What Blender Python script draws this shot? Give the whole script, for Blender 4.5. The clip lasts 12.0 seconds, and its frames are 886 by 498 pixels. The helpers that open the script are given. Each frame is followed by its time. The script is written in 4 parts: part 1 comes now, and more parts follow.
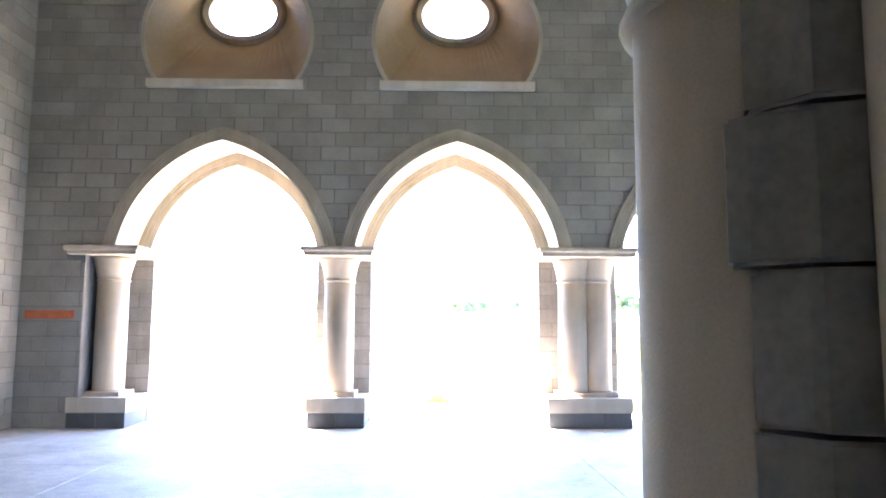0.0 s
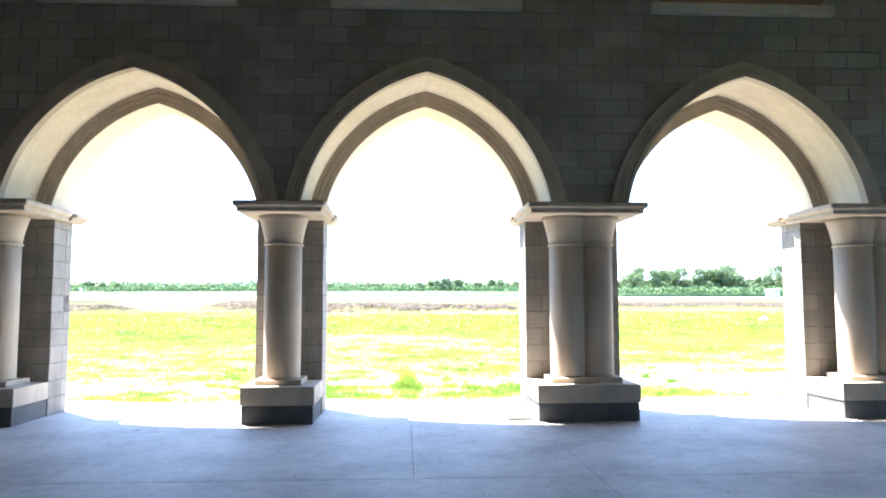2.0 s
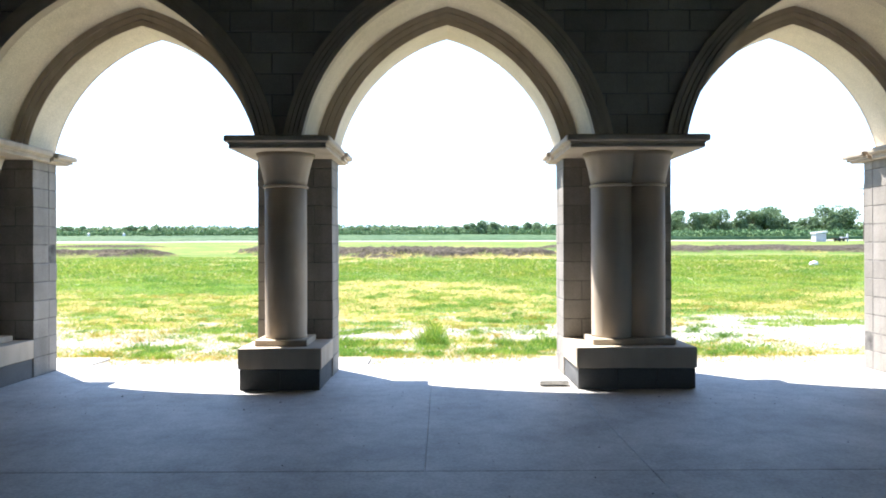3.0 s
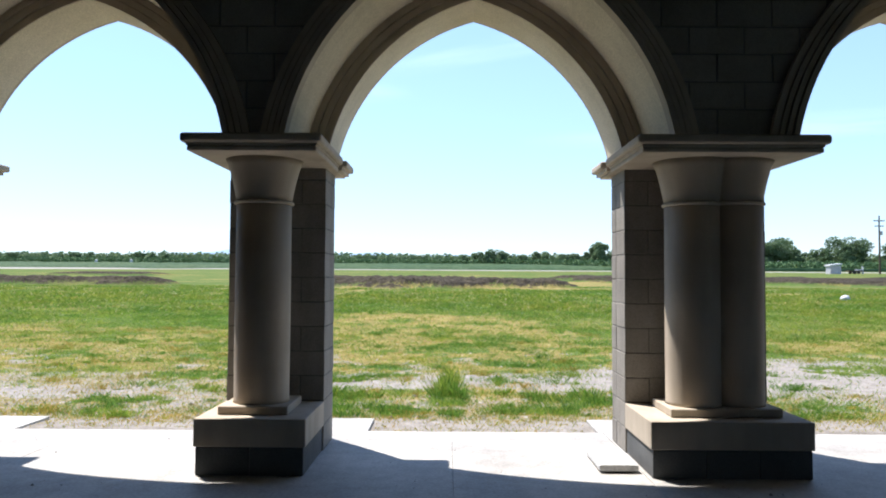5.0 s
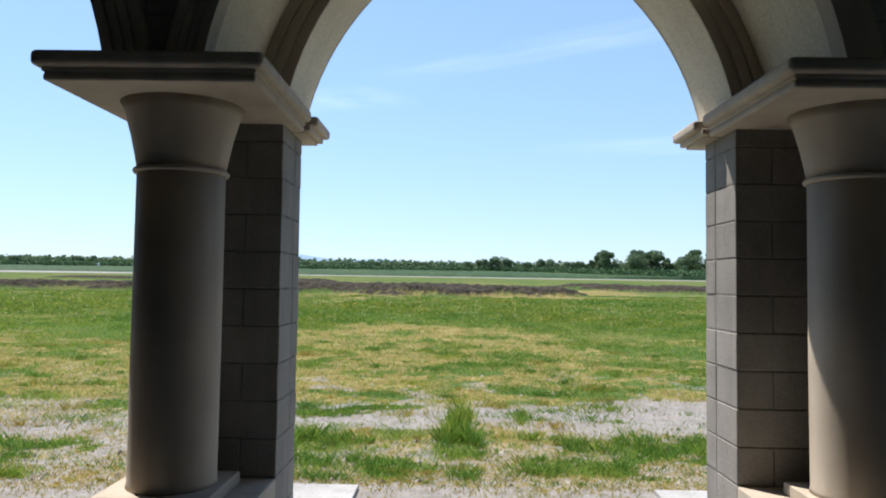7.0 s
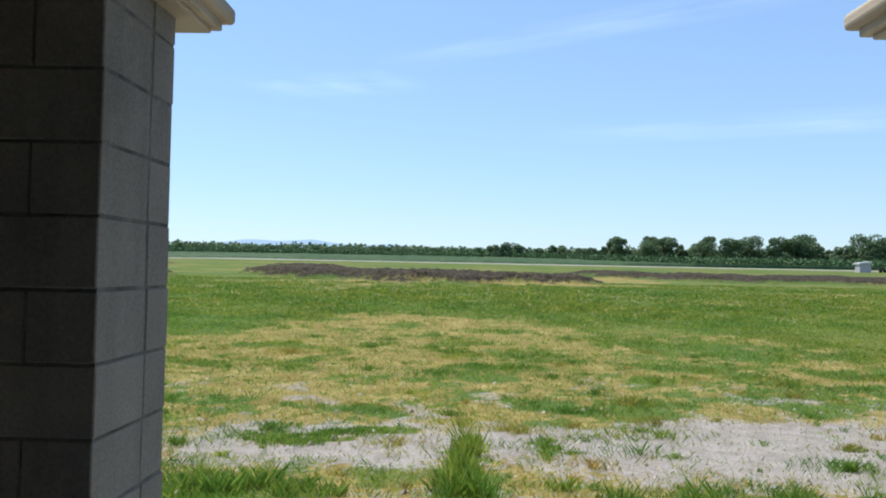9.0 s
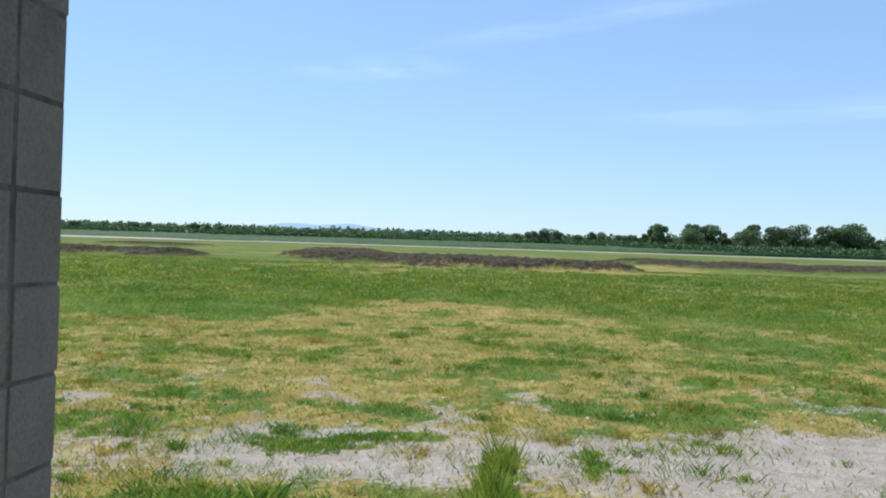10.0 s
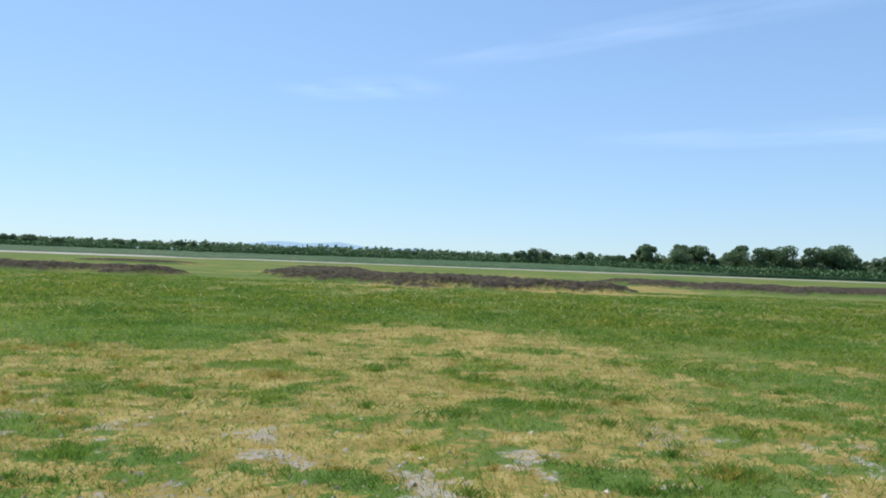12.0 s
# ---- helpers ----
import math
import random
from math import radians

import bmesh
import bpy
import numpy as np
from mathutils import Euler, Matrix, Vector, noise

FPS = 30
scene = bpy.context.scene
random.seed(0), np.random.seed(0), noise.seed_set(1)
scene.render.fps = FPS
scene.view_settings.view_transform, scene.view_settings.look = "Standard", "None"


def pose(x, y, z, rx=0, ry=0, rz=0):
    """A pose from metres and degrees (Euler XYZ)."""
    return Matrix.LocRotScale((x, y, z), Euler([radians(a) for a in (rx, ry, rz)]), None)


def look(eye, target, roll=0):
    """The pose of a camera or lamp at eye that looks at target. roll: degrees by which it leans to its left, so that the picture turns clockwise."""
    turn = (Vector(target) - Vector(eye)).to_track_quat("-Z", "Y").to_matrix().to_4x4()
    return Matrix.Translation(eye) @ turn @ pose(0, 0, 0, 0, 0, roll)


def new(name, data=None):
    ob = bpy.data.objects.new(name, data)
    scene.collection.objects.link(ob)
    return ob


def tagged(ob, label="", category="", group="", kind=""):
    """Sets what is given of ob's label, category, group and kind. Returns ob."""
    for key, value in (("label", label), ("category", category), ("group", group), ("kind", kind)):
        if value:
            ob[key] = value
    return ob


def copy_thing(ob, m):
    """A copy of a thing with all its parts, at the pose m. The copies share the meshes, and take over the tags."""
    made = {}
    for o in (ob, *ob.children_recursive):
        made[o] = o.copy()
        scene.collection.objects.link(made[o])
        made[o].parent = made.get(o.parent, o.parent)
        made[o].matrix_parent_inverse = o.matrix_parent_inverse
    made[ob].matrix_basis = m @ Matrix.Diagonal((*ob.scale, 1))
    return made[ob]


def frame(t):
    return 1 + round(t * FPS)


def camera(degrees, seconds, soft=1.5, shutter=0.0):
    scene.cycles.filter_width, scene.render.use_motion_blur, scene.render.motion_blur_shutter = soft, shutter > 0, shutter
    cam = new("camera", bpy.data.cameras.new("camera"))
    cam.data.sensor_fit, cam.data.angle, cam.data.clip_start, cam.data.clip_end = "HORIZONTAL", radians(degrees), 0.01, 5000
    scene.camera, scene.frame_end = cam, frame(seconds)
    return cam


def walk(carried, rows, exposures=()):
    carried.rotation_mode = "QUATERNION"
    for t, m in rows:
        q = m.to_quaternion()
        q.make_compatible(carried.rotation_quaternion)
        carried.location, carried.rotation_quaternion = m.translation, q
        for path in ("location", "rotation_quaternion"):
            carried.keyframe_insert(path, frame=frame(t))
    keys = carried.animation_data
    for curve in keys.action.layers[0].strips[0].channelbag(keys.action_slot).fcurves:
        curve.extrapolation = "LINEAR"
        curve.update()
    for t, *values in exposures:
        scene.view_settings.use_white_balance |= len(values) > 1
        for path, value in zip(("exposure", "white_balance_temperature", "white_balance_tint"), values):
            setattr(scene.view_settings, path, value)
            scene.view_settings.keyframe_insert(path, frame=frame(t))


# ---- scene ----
cam = camera(63.0, 12.0, soft=1.9)
PATH = [
    (0, (0.657, 1.628, 1.373), (0.696, 3.616, 1.586), 0.2),
    (0.5, (0.605, 2.033, 1.326), (0.727, 4.015, 1.567), -0.5),
    (1, (0.773, 2.469, 1.313), (0.85, 4.458, 1.508), -0.9),
    (1.5, (0.816, 2.938, 1.317), (0.831, 4.935, 1.427), -0.4),
    (2, (0.8, 3.487, 1.294), (0.905, 5.478, 1.45), -0.1),
    (2.5, (0.96, 4.117, 1.338), (1.01, 6.114, 1.44), -2.1),
    (3, (0.975, 4.587, 1.365), (0.98, 6.587, 1.365), -0.2),
    (3.2, (0.978, 4.735, 1.376), (0.978, 6.734, 1.418), 0.1),
    (4.8, (0.831, 6.202, 1.409), (0.796, 8.199, 1.495), 1.1),
    (5, (0.832, 6.359, 1.426), (0.816, 8.357, 1.506), 0.3),
    (5.5, (0.813, 6.827, 1.436), (0.816, 8.824, 1.541), 0.1),
    (6, (0.779, 7.38, 1.458), (0.719, 9.377, 1.547), 1.6),
    (6.5, (0.731, 7.888, 1.464), (0.749, 9.887, 1.522), -0.7),
    (7, (0.748, 8.412, 1.461), (0.721, 10.409, 1.56), 0.8),
    (7.2, (0.763, 8.615, 1.483), (0.712, 10.614, 1.548), 1.3),
    (8.8, (0.817, 10.225, 1.499), (0.746, 12.223, 1.53), 1.8),
    (9, (0.799, 10.422, 1.498), (0.742, 12.421, 1.557), 1.1),
    (9.5, (0.794, 10.857, 1.505), (0.739, 12.856, 1.555), 0.7),
    (10, (0.813, 11.245, 1.519), (0.653, 13.239, 1.535), 1.8),
    (10.5, (0.794, 11.684, 1.519), (0.739, 13.683, 1.571), 0.9),
    (11, (0.751, 12.125, 1.542), (0.727, 14.125, 1.566), 0.4),
    (11.5, (0.792, 12.541, 1.558), (0.65, 14.535, 1.601), 3.3),
    (12, (0.773, 12.905, 1.544), (0.643, 14.899, 1.614), 2.1),
]
EXPOSURES = [(0, 5.8, 6500, 28), (0.5, 5.45, 6500, 28), (1, 4.9, 6500, 25), (1.5, 4.2, 6500, 22), (2, 3.48, 6500, 18), (2.5, 2.78, 6500, 14), (3, 2.22, 6500, 14),
             (5, 1.02, 6500, 14), (6, 0.78, 6500, 14), (7, 0.62, 6500, 13), (9, 0.48, 6500, 10), (12, 0.32, 6500, 8)]
walk(cam, [(t, look(eye, target, roll)) for t, eye, target, roll in PATH], EXPOSURES)

# ---------- light ----------
SUN = Vector((-0.89, 0.96, 2.4)).normalized()
world = bpy.data.worlds.new("sky")
scene.world = world
world.use_nodes = True
wt = world.node_tree
sky = wt.nodes.new("ShaderNodeTexSky")
sky.sky_type, sky.sun_disc = "NISHITA", False
sky.sun_elevation, sky.sun_rotation = math.asin(SUN.z), math.atan2(SUN.x, SUN.y)
sky.air_density, sky.dust_density, sky.ozone_density = 1.2, 0.1, 1.6
tint = wt.nodes.new("ShaderNodeMix")
tint.data_type, tint.blend_type = "RGBA", "MULTIPLY"
tint.inputs[0].default_value, tint.inputs[7].default_value = 1.0, (0.785, 1.02, 1.36, 1)
haze = wt.nodes.new("ShaderNodeGamma")
haze.inputs["Gamma"].default_value = 0.6
wt.links.new(sky.outputs["Color"], haze.inputs["Color"])
wt.links.new(haze.outputs["Color"], tint.inputs[6])
wt.links.new(tint.outputs[2], wt.nodes["Background"].inputs["Color"])
wt.nodes["Background"].inputs["Strength"].default_value = 0.185
sun_data = bpy.data.lights.new("sun", "SUN")
sun_data.energy, sun_data.angle, sun_data.color = 5.0, radians(0.53), (1.0, 0.96, 0.90)
sun = new("sun", sun_data)
sun.matrix_world = look(SUN * 60, (0, 0, 0))


# ---------- helpers of the scene ----------
def link_mesh(name, bm, mat, smooth=False):
    me = bpy.data.meshes.new(name)
    bmesh.ops.recalc_face_normals(bm, faces=bm.faces)
    bm.to_mesh(me)
    bm.free()
    if mat:
        me.materials.append(mat)
    if smooth:
        for p in me.polygons:
            p.use_smooth = True
    return me


def part(name, bm, mat, parent=None, label="", smooth=False):
    ob = new(name, link_mesh(name, bm, mat, smooth))
    if parent:
        ob.parent = parent
    if label:
        ob["label"] = label
    return ob


def raw(name, verts, faces, mat, parent=None):
    me = bpy.data.meshes.new(name)
    me.from_pydata(verts, [], faces)
    me.materials.append(mat)
    ob = new(name, me)
    if parent:
        ob.parent = parent
    return ob


def empty(name, x=0, y=0, z=0):
    ob = new(name)
    ob.location = (x, y, z)
    return ob


def add_box(bm, x0, x1, y0, y1, z0, z1, bev=0.0, seg=1):
    r = bmesh.ops.create_cube(bm, size=1.0, matrix=Matrix.Translation(((x0 + x1) / 2, (y0 + y1) / 2, (z0 + z1) / 2))
                              @ Matrix.Diagonal((x1 - x0, y1 - y0, z1 - z0, 1)))
    if bev > 0:
        edges = list({e for v in r["verts"] for e in v.link_edges})
        bmesh.ops.bevel(bm, geom=edges, offset=bev, segments=seg, affect="EDGES", profile=0.5)


def box(x0, x1, y0, y1, z0, z1, bev=0.0, seg=1):
    bm = bmesh.new()
    add_box(bm, x0, x1, y0, y1, z0, z1, bev, seg)
    return bm


def lathe(rows, n=40):
    """A turned shape from rows of (radius, z)."""
    bm = bmesh.new()
    rings = [[bm.verts.new((r * math.cos(2 * math.pi * k / n), r * math.sin(2 * math.pi * k / n), z)) for k in range(n)] for r, z in rows]
    for a, b in zip(rings, rings[1:]):
        for k in range(n):
            bm.faces.new((a[k], a[(k + 1) % n], b[(k + 1) % n], b[k]))
    bm.faces.new(rings[0][::-1])
    bm.faces.new(rings[-1])
    return bm


# ---------- materials ----------
def nodes_of(name):
    m = bpy.data.materials.new(name)
    m.use_nodes = True
    t = m.node_tree
    return m, t, t.nodes["Principled BSDF"]


def ramp_node(t, stops):
    r = t.nodes.new("ShaderNodeValToRGB")
    while len(r.color_ramp.elements) < len(stops):
        r.color_ramp.elements.new(0.5)
    for e, (p, c) in zip(r.color_ramp.elements, stops):
        e.position, e.color = p, (*c, 1)
    return r


def stone(name, dark, light, grain=90.0, blotch=3.0, rough=0.85, bump=0.25, vary=0.0, streak=0.0, deep=0.72):
    """A mineral surface: blotches, fine grain, relief, and a tint that differs from piece to piece."""
    m, t, b = nodes_of(name)
    L = t.links.new
    co = t.nodes.new("ShaderNodeTexCoord")
    geo = t.nodes.new("ShaderNodeNewGeometry")
    n1 = t.nodes.new("ShaderNodeTexNoise")
    n1.inputs["Scale"].default_value, n1.inputs["Detail"].default_value = blotch, 6
    n2 = t.nodes.new("ShaderNodeTexNoise")
    n2.inputs["Scale"].default_value, n2.inputs["Detail"].default_value = grain, 4
    L(geo.outputs["Position"], n1.inputs["Vector"])
    L(geo.outputs["Position"], n2.inputs["Vector"])
    mid = tuple((a + c) / 2 for a, c in zip(dark, light))
    r1 = ramp_node(t, [(0.3, dark), (0.5, mid), (0.72, light)])
    L(n1.outputs["Fac"], r1.inputs["Fac"])
    r2 = ramp_node(t, [(0.3, (deep, deep, deep)), (0.7, (1.0, 1.0, 1.0))])
    L(n2.outputs["Fac"], r2.inputs["Fac"])
    mul = t.nodes.new("ShaderNodeMix")
    mul.data_type, mul.blend_type = "RGBA", "MULTIPLY"
    mul.inputs[0].default_value = 1.0
    L(r1.outputs["Color"], mul.inputs[6])
    L(r2.outputs["Color"], mul.inputs[7])
    out = mul.outputs[2]
    if vary:
        info = t.nodes.new("ShaderNodeObjectInfo")
        hsv = t.nodes.new("ShaderNodeHueSaturation")
        mr = t.nodes.new("ShaderNodeMapRange")
        mr.inputs["To Min"].default_value, mr.inputs["To Max"].default_value = 1 - vary, 1 + vary
        add = t.nodes.new("ShaderNodeMath")
        add.operation = "ADD"
        L(info.outputs["Random"], add.inputs[0])
        L(geo.outputs["Random Per Island"], add.inputs[1])
        fr = t.nodes.new("ShaderNodeMath")
        fr.operation = "FRACT"
        L(add.outputs[0], fr.inputs[0])
        L(fr.outputs[0], mr.inputs["Value"])
        L(mr.outputs["Result"], hsv.inputs["Value"])
        L(out, hsv.inputs["Color"])
        out = hsv.outputs["Color"]
    if streak:
        wv = t.nodes.new("ShaderNodeTexNoise")
        mp = t.nodes.new("ShaderNodeMapping")
        mp.inputs["Scale"].default_value = (5, 5, 0.6)
        L(geo.outputs["Position"], mp.inputs["Vector"])
        L(mp.outputs["Vector"], wv.inputs["Vector"])
        wv.inputs["Scale"].default_value, wv.inputs["Detail"].default_value = 1.6, 5
        r3 = ramp_node(t, [(0.35, (1 - streak, 1 - streak, 1 - streak * 1.1)), (0.6, (1, 1, 1))])
        L(wv.outputs["Fac"], r3.inputs["Fac"])
        m2 = t.nodes.new("ShaderNodeMix")
        m2.data_type, m2.blend_type = "RGBA", "MULTIPLY"
        m2.inputs[0].default_value = 1.0
        L(out, m2.inputs[6])
        L(r3.outputs["Color"], m2.inputs[7])
        out = m2.outputs[2]
    L(out, b.inputs["Base Color"])
    b.inputs["Roughness"].default_value, b.inputs["Specular IOR Level"].default_value = rough, 0.25
    bp = t.nodes.new("ShaderNodeBump")
    bp.inputs["Strength"].default_value, bp.inputs["Distance"].default_value = bump, 0.01
    L(n2.outputs["Fac"], bp.inputs["Height"])
    L(bp.outputs["Normal"], b.inputs["Normal"])
    return m


BLOCK = stone("concrete_block", (0.296, 0.272, 0.237), (0.389, 0.360, 0.311), 120, 2.2, 0.92, 0.35, 0.10)
PIERBLOCK = stone("pier_block", (0.262, 0.242, 0.214), (0.350, 0.325, 0.288), 110, 3.0, 0.92, 0.22, 0.10, 0.14)
PIERMORTAR = stone("pier_mortar", (0.085, 0.08, 0.072), (0.26, 0.245, 0.22), 60, 9, 0.95, 0.3)
INNERBLOCK = stone("smooth_block", (0.17, 0.152, 0.13), (0.25, 0.226, 0.195), 60, 1.6, 0.42, 0.05, 0.06, 0.2)
INNERBLOCK.node_tree.nodes["Principled BSDF"].inputs["Specular IOR Level"].default_value = 0.5
DARKBLOCK = stone("dark_concrete_block", (0.091, 0.095, 0.095), (0.147, 0.150, 0.147), 120, 2.2, 0.9, 0.3, 0.06)
MORTAR = stone("mortar", (0.182, 0.182, 0.178), (0.245, 0.241, 0.238), 150, 5, 0.95, 0.4)
CAST = stone("cast_stone", (0.440, 0.370, 0.290), (0.546, 0.475, 0.378), 220, 2.0, 0.8, 0.10, 0.04, 0.12, 0.88)
PALECAST = stone("pale_cast_stone", (0.58, 0.52, 0.43), (0.70, 0.64, 0.54), 200, 2.0, 0.8, 0.1, 0.0, 0.1, 0.88)
STUCCO = stone("cream_stucco", (0.66, 0.58, 0.44), (0.78, 0.71, 0.56), 70, 1.4, 0.85, 0.2, 0.0, 0.08)
TAN = stone("tan_stucco", (0.36, 0.26, 0.17), (0.46, 0.35, 0.24), 70, 1.6, 0.9, 0.2)
FLOOR = stone("concrete_floor", (0.359, 0.347, 0.324), (0.554, 0.538, 0.501), 45, 1.3, 0.65, 0.10, 0.0, 0.14)
JOINT = stone("dark_joint", (0.070, 0.070, 0.070), (0.126, 0.126, 0.122), 90, 4, 0.95, 0.2)
PLASTER = stone("grey_render", (0.30, 0.30, 0.30), (0.40, 0.395, 0.38), 50, 1.2, 0.9, 0.2)
ORANGE = stone("orange_paint", (0.55, 0.12, 0.05), (0.70, 0.20, 0.09), 60, 9, 0.7, 0.1)
WHITE = stone("white_board", (0.576, 0.576, 0.560), (0.656, 0.656, 0.640), 40, 5, 0.7, 0.1)
BARK = stone("bark", (0.06, 0.045, 0.03), (0.14, 0.11, 0.08), 20, 2, 0.95, 0.5)
TIN = stone("pale_sheet_metal", (0.385, 0.399, 0.420), (0.490, 0.497, 0.504), 12, 1.5, 0.45, 0.05)
ROOFTIN = stone("white_sheet_roof", (0.585, 0.585, 0.585), (0.637, 0.637, 0.630), 12, 1.5, 0.4, 0.05)
RUBBER = stone("dark_rubber", (0.02, 0.02, 0.02), (0.05, 0.05, 0.05), 40, 3, 0.8, 0.1)


def leaf_mat(name, stops, rough=0.6, thin=0.25, tints=None):
    """Leaves: a tint for each blade, and patches of other tints through the stand."""
    m, t, b = nodes_of(name)
    L = t.links.new
    geo = t.nodes.new("ShaderNodeNewGeometry")
    r = ramp_node(t, stops)
    L(geo.outputs["Random Per Island"], r.inputs["Fac"])
    out = r.outputs["Color"]
    for scale, lo, hi in tints or ():
        n = t.nodes.new("ShaderNodeTexNoise")
        n.inputs["Scale"].default_value, n.inputs["Detail"].default_value = scale, 5
        L(geo.outputs["Position"], n.inputs["Vector"])
        q = ramp_node(t, [(0.36, lo), (0.64, hi)])
        L(n.outputs["Fac"], q.inputs["Fac"])
        k = t.nodes.new("ShaderNodeMix")
        k.data_type, k.blend_type = "RGBA", "MULTIPLY"
        k.inputs[0].default_value = 1.0
        L(out, k.inputs[6])
        L(q.outputs["Color"], k.inputs[7])
        out = k.outputs[2]
    L(out, b.inputs["Base Color"])
    b.inputs["Roughness"].default_value, b.inputs["Specular IOR Level"].default_value = rough, 0.06
    tr = t.nodes.new("ShaderNodeBsdfTranslucent")
    L(out, tr.inputs["Color"])
    mx = t.nodes.new("ShaderNodeMixShader")
    mx.inputs[0].default_value = thin
    L(b.outputs[0], mx.inputs[1])
    L(tr.outputs[0], mx.inputs[2])
    L(mx.outputs[0], t.nodes["Material Output"].inputs["Surface"])
    return m


PATCHES = [(0.16, (0.86, 0.95, 0.9), (1.18, 1.02, 0.9)), (0.8, (0.74, 0.88, 0.8), (1.2, 1.06, 0.95)), (3.5, (0.82, 0.86, 0.85), (1.08, 1.06, 1.0))]
MEADOW = leaf_mat("meadow_weed", [(0.0, (0.085, 0.170, 0.026)), (0.5, (0.155, 0.245, 0.042)), (0.86, (0.235, 0.31, 0.075)), (0.93, (0.30, 0.28, 0.10)), (1.0, (0.52, 0.52, 0.38))], 0.7, 0.5, PATCHES)
GRASS = leaf_mat("green_grass", [(0.0, (0.152, 0.251, 0.038)), (0.5, (0.233, 0.342, 0.056)), (0.85, (0.323, 0.402, 0.086)), (1.0, (0.450, 0.433, 0.162))], 0.6, 0.5, PATCHES)
WEED = leaf_mat("dark_weed", [(0.0, (0.081, 0.189, 0.036)), (0.6, (0.144, 0.278, 0.053)), (1.0, (0.270, 0.397, 0.118))], 0.6, 0.4, PATCHES)
STRAW = leaf_mat("dry_grass", [(0.0, (0.340, 0.262, 0.066)), (0.35, (0.470, 0.370, 0.098)), (0.58, (0.570, 0.465, 0.170)), (0.64, (0.350, 0.355, 0.075)), (1.0, (0.250, 0.320, 0.055))], 0.7, 0.35, [(0.7, (0.86, 0.94, 0.85), (1.12, 1.0, 0.95)), (2.6, (0.78, 0.80, 0.78), (1.14, 1.10, 1.15))])
# tree leaves are paled and blued; their colour carries the haze of distance
LEAF = leaf_mat("hazy_tree_leaf", [(0.0, (0.105, 0.160, 0.082)), (0.6, (0.145, 0.210, 0.108)), (1.0, (0.185, 0.250, 0.138))], 0.8, 0.28)
CROP = leaf_mat("orchard_leaf", [(0.0, (0.072, 0.135, 0.060)), (1.0, (0.118, 0.190, 0.084))], 0.6, 0.15)

LOWCROP = leaf_mat("low_crop_leaf", [(0.0, (0.062, 0.112, 0.056)), (1.0, (0.062, 0.112, 0.056))], 0.7, 0.2, [(0.9, (0.72, 0.80, 0.76), (1.22, 1.12, 1.12)), (0.05, (0.85, 0.92, 0.95), (1.15, 1.08, 1.0))])

# ---------- the plan ----------
SPRING, ZC, OFF = 2.455, 2.11, 0.454       # abacus top, height and offset of the arcs' centres
R_FRONT, R_IN, R_BAND = 1.902, 1.722, 2.085
Y_ABAC, Y_PLINTH, Y_WALL, Y_PIER, Y_BACK = 11.48, 11.585, 11.62, 12.36, 12.83
COURSE, LONG = 0.2032, 0.4064
BAYS = [-2.225, 1.048, 4.765, 8.2]        # arch centres
PIERS = [(-3.805, 0.405, 1), (-0.595, 0.405, 1), (2.87, 0.585, 2), (6.385, 0.585, 2), (10.02, 0.585, 2)]
X_LEFT, X_RIGHT, Z_TOP, Y_REAR = -4.93, 11.2, 7.3, -3.0
NICHE_Z, NICHE_R, SILL_Z = 5.5, 1.17, 4.82


def arch_half(r, n=18):
    """Half of a pointed arch about its own centre line, from the springing on the left up to the point."""
    a0 = math.atan2(SPRING - ZC, -math.sqrt(r * r - (SPRING - ZC) ** 2))
    a1 = math.atan2(math.sqrt(r * r - OFF * OFF), -OFF)
    return [(OFF + r * math.cos(a0 + (a1 - a0) * k / n), ZC + r * math.sin(a0 + (a1 - a0) * k / n)) for k in range(n + 1)]


def arch_line(r, n=18):
    h = arch_half(r, n)
    return h + [(-x, z) for x, z in h[-2::-1]]


def arch_top(r, dx):
    dx = abs(dx)
    s = r * r - (dx + OFF) ** 2
    return ZC + math.sqrt(s) if s > 0 else 0.0


def arch_shell(cx, r0, r1, y0, y1):
    """A solid band between two arcs, from y0 to y1."""
    bm = bmesh.new()
    rings = []
    for r, y in ((r0, y0), (r1, y0), (r1, y1), (r0, y1)):
        rings.append([bm.verts.new((cx + x, y, z)) for x, z in arch_line(r)])
    for k in range(4):
        a, b = rings[k], rings[(k + 1) % 4]
        for i in range(len(a) - 1):
            bm.faces.new((a[i], a[i + 1], b[i + 1], b[i]))
    for i in (0, -1):
        bm.faces.new([q[i] for q in rings])
    return bm


def arcade_wall(r, y0, y1, z1, x0, x1):
    """A wall over a row of arches, in columns between the arch line and z1."""
    bm = bmesh.new()
    line = [(x0, SPRING)]
    for cx in BAYS:
        line += [(cx + x, z) for x, z in arch_line(r)]
    line.append((x1, SPRING))
    rows = [[bm.verts.new((x, y, zz)) for x, z in line for zz in (z, z1)] for y in (y0, y1)]
    a, b = rows
    n = len(line)
    for i in range(n - 1):
        lo0, hi0, lo1, hi1 = 2 * i, 2 * i + 1, 2 * i + 2, 2 * i + 3
        if abs(line[i][0] - line[i + 1][0]) < 1e-6:
            continue
        bm.faces.new((a[lo0], a[lo1], a[hi1], a[hi0]))
        bm.faces.new((b[lo0], b[hi0], b[hi1], b[lo1]))
        bm.faces.new((a[lo0], b[lo0], b[lo1], a[lo1]))
        bm.faces.new((a[hi0], a[hi1], b[hi1], b[hi0]))
    bm.faces.new((a[0], a[1], b[1], b[0]))
    bm.faces.new((a[-2], b[-2], b[-1], a[-1]))
    return bm


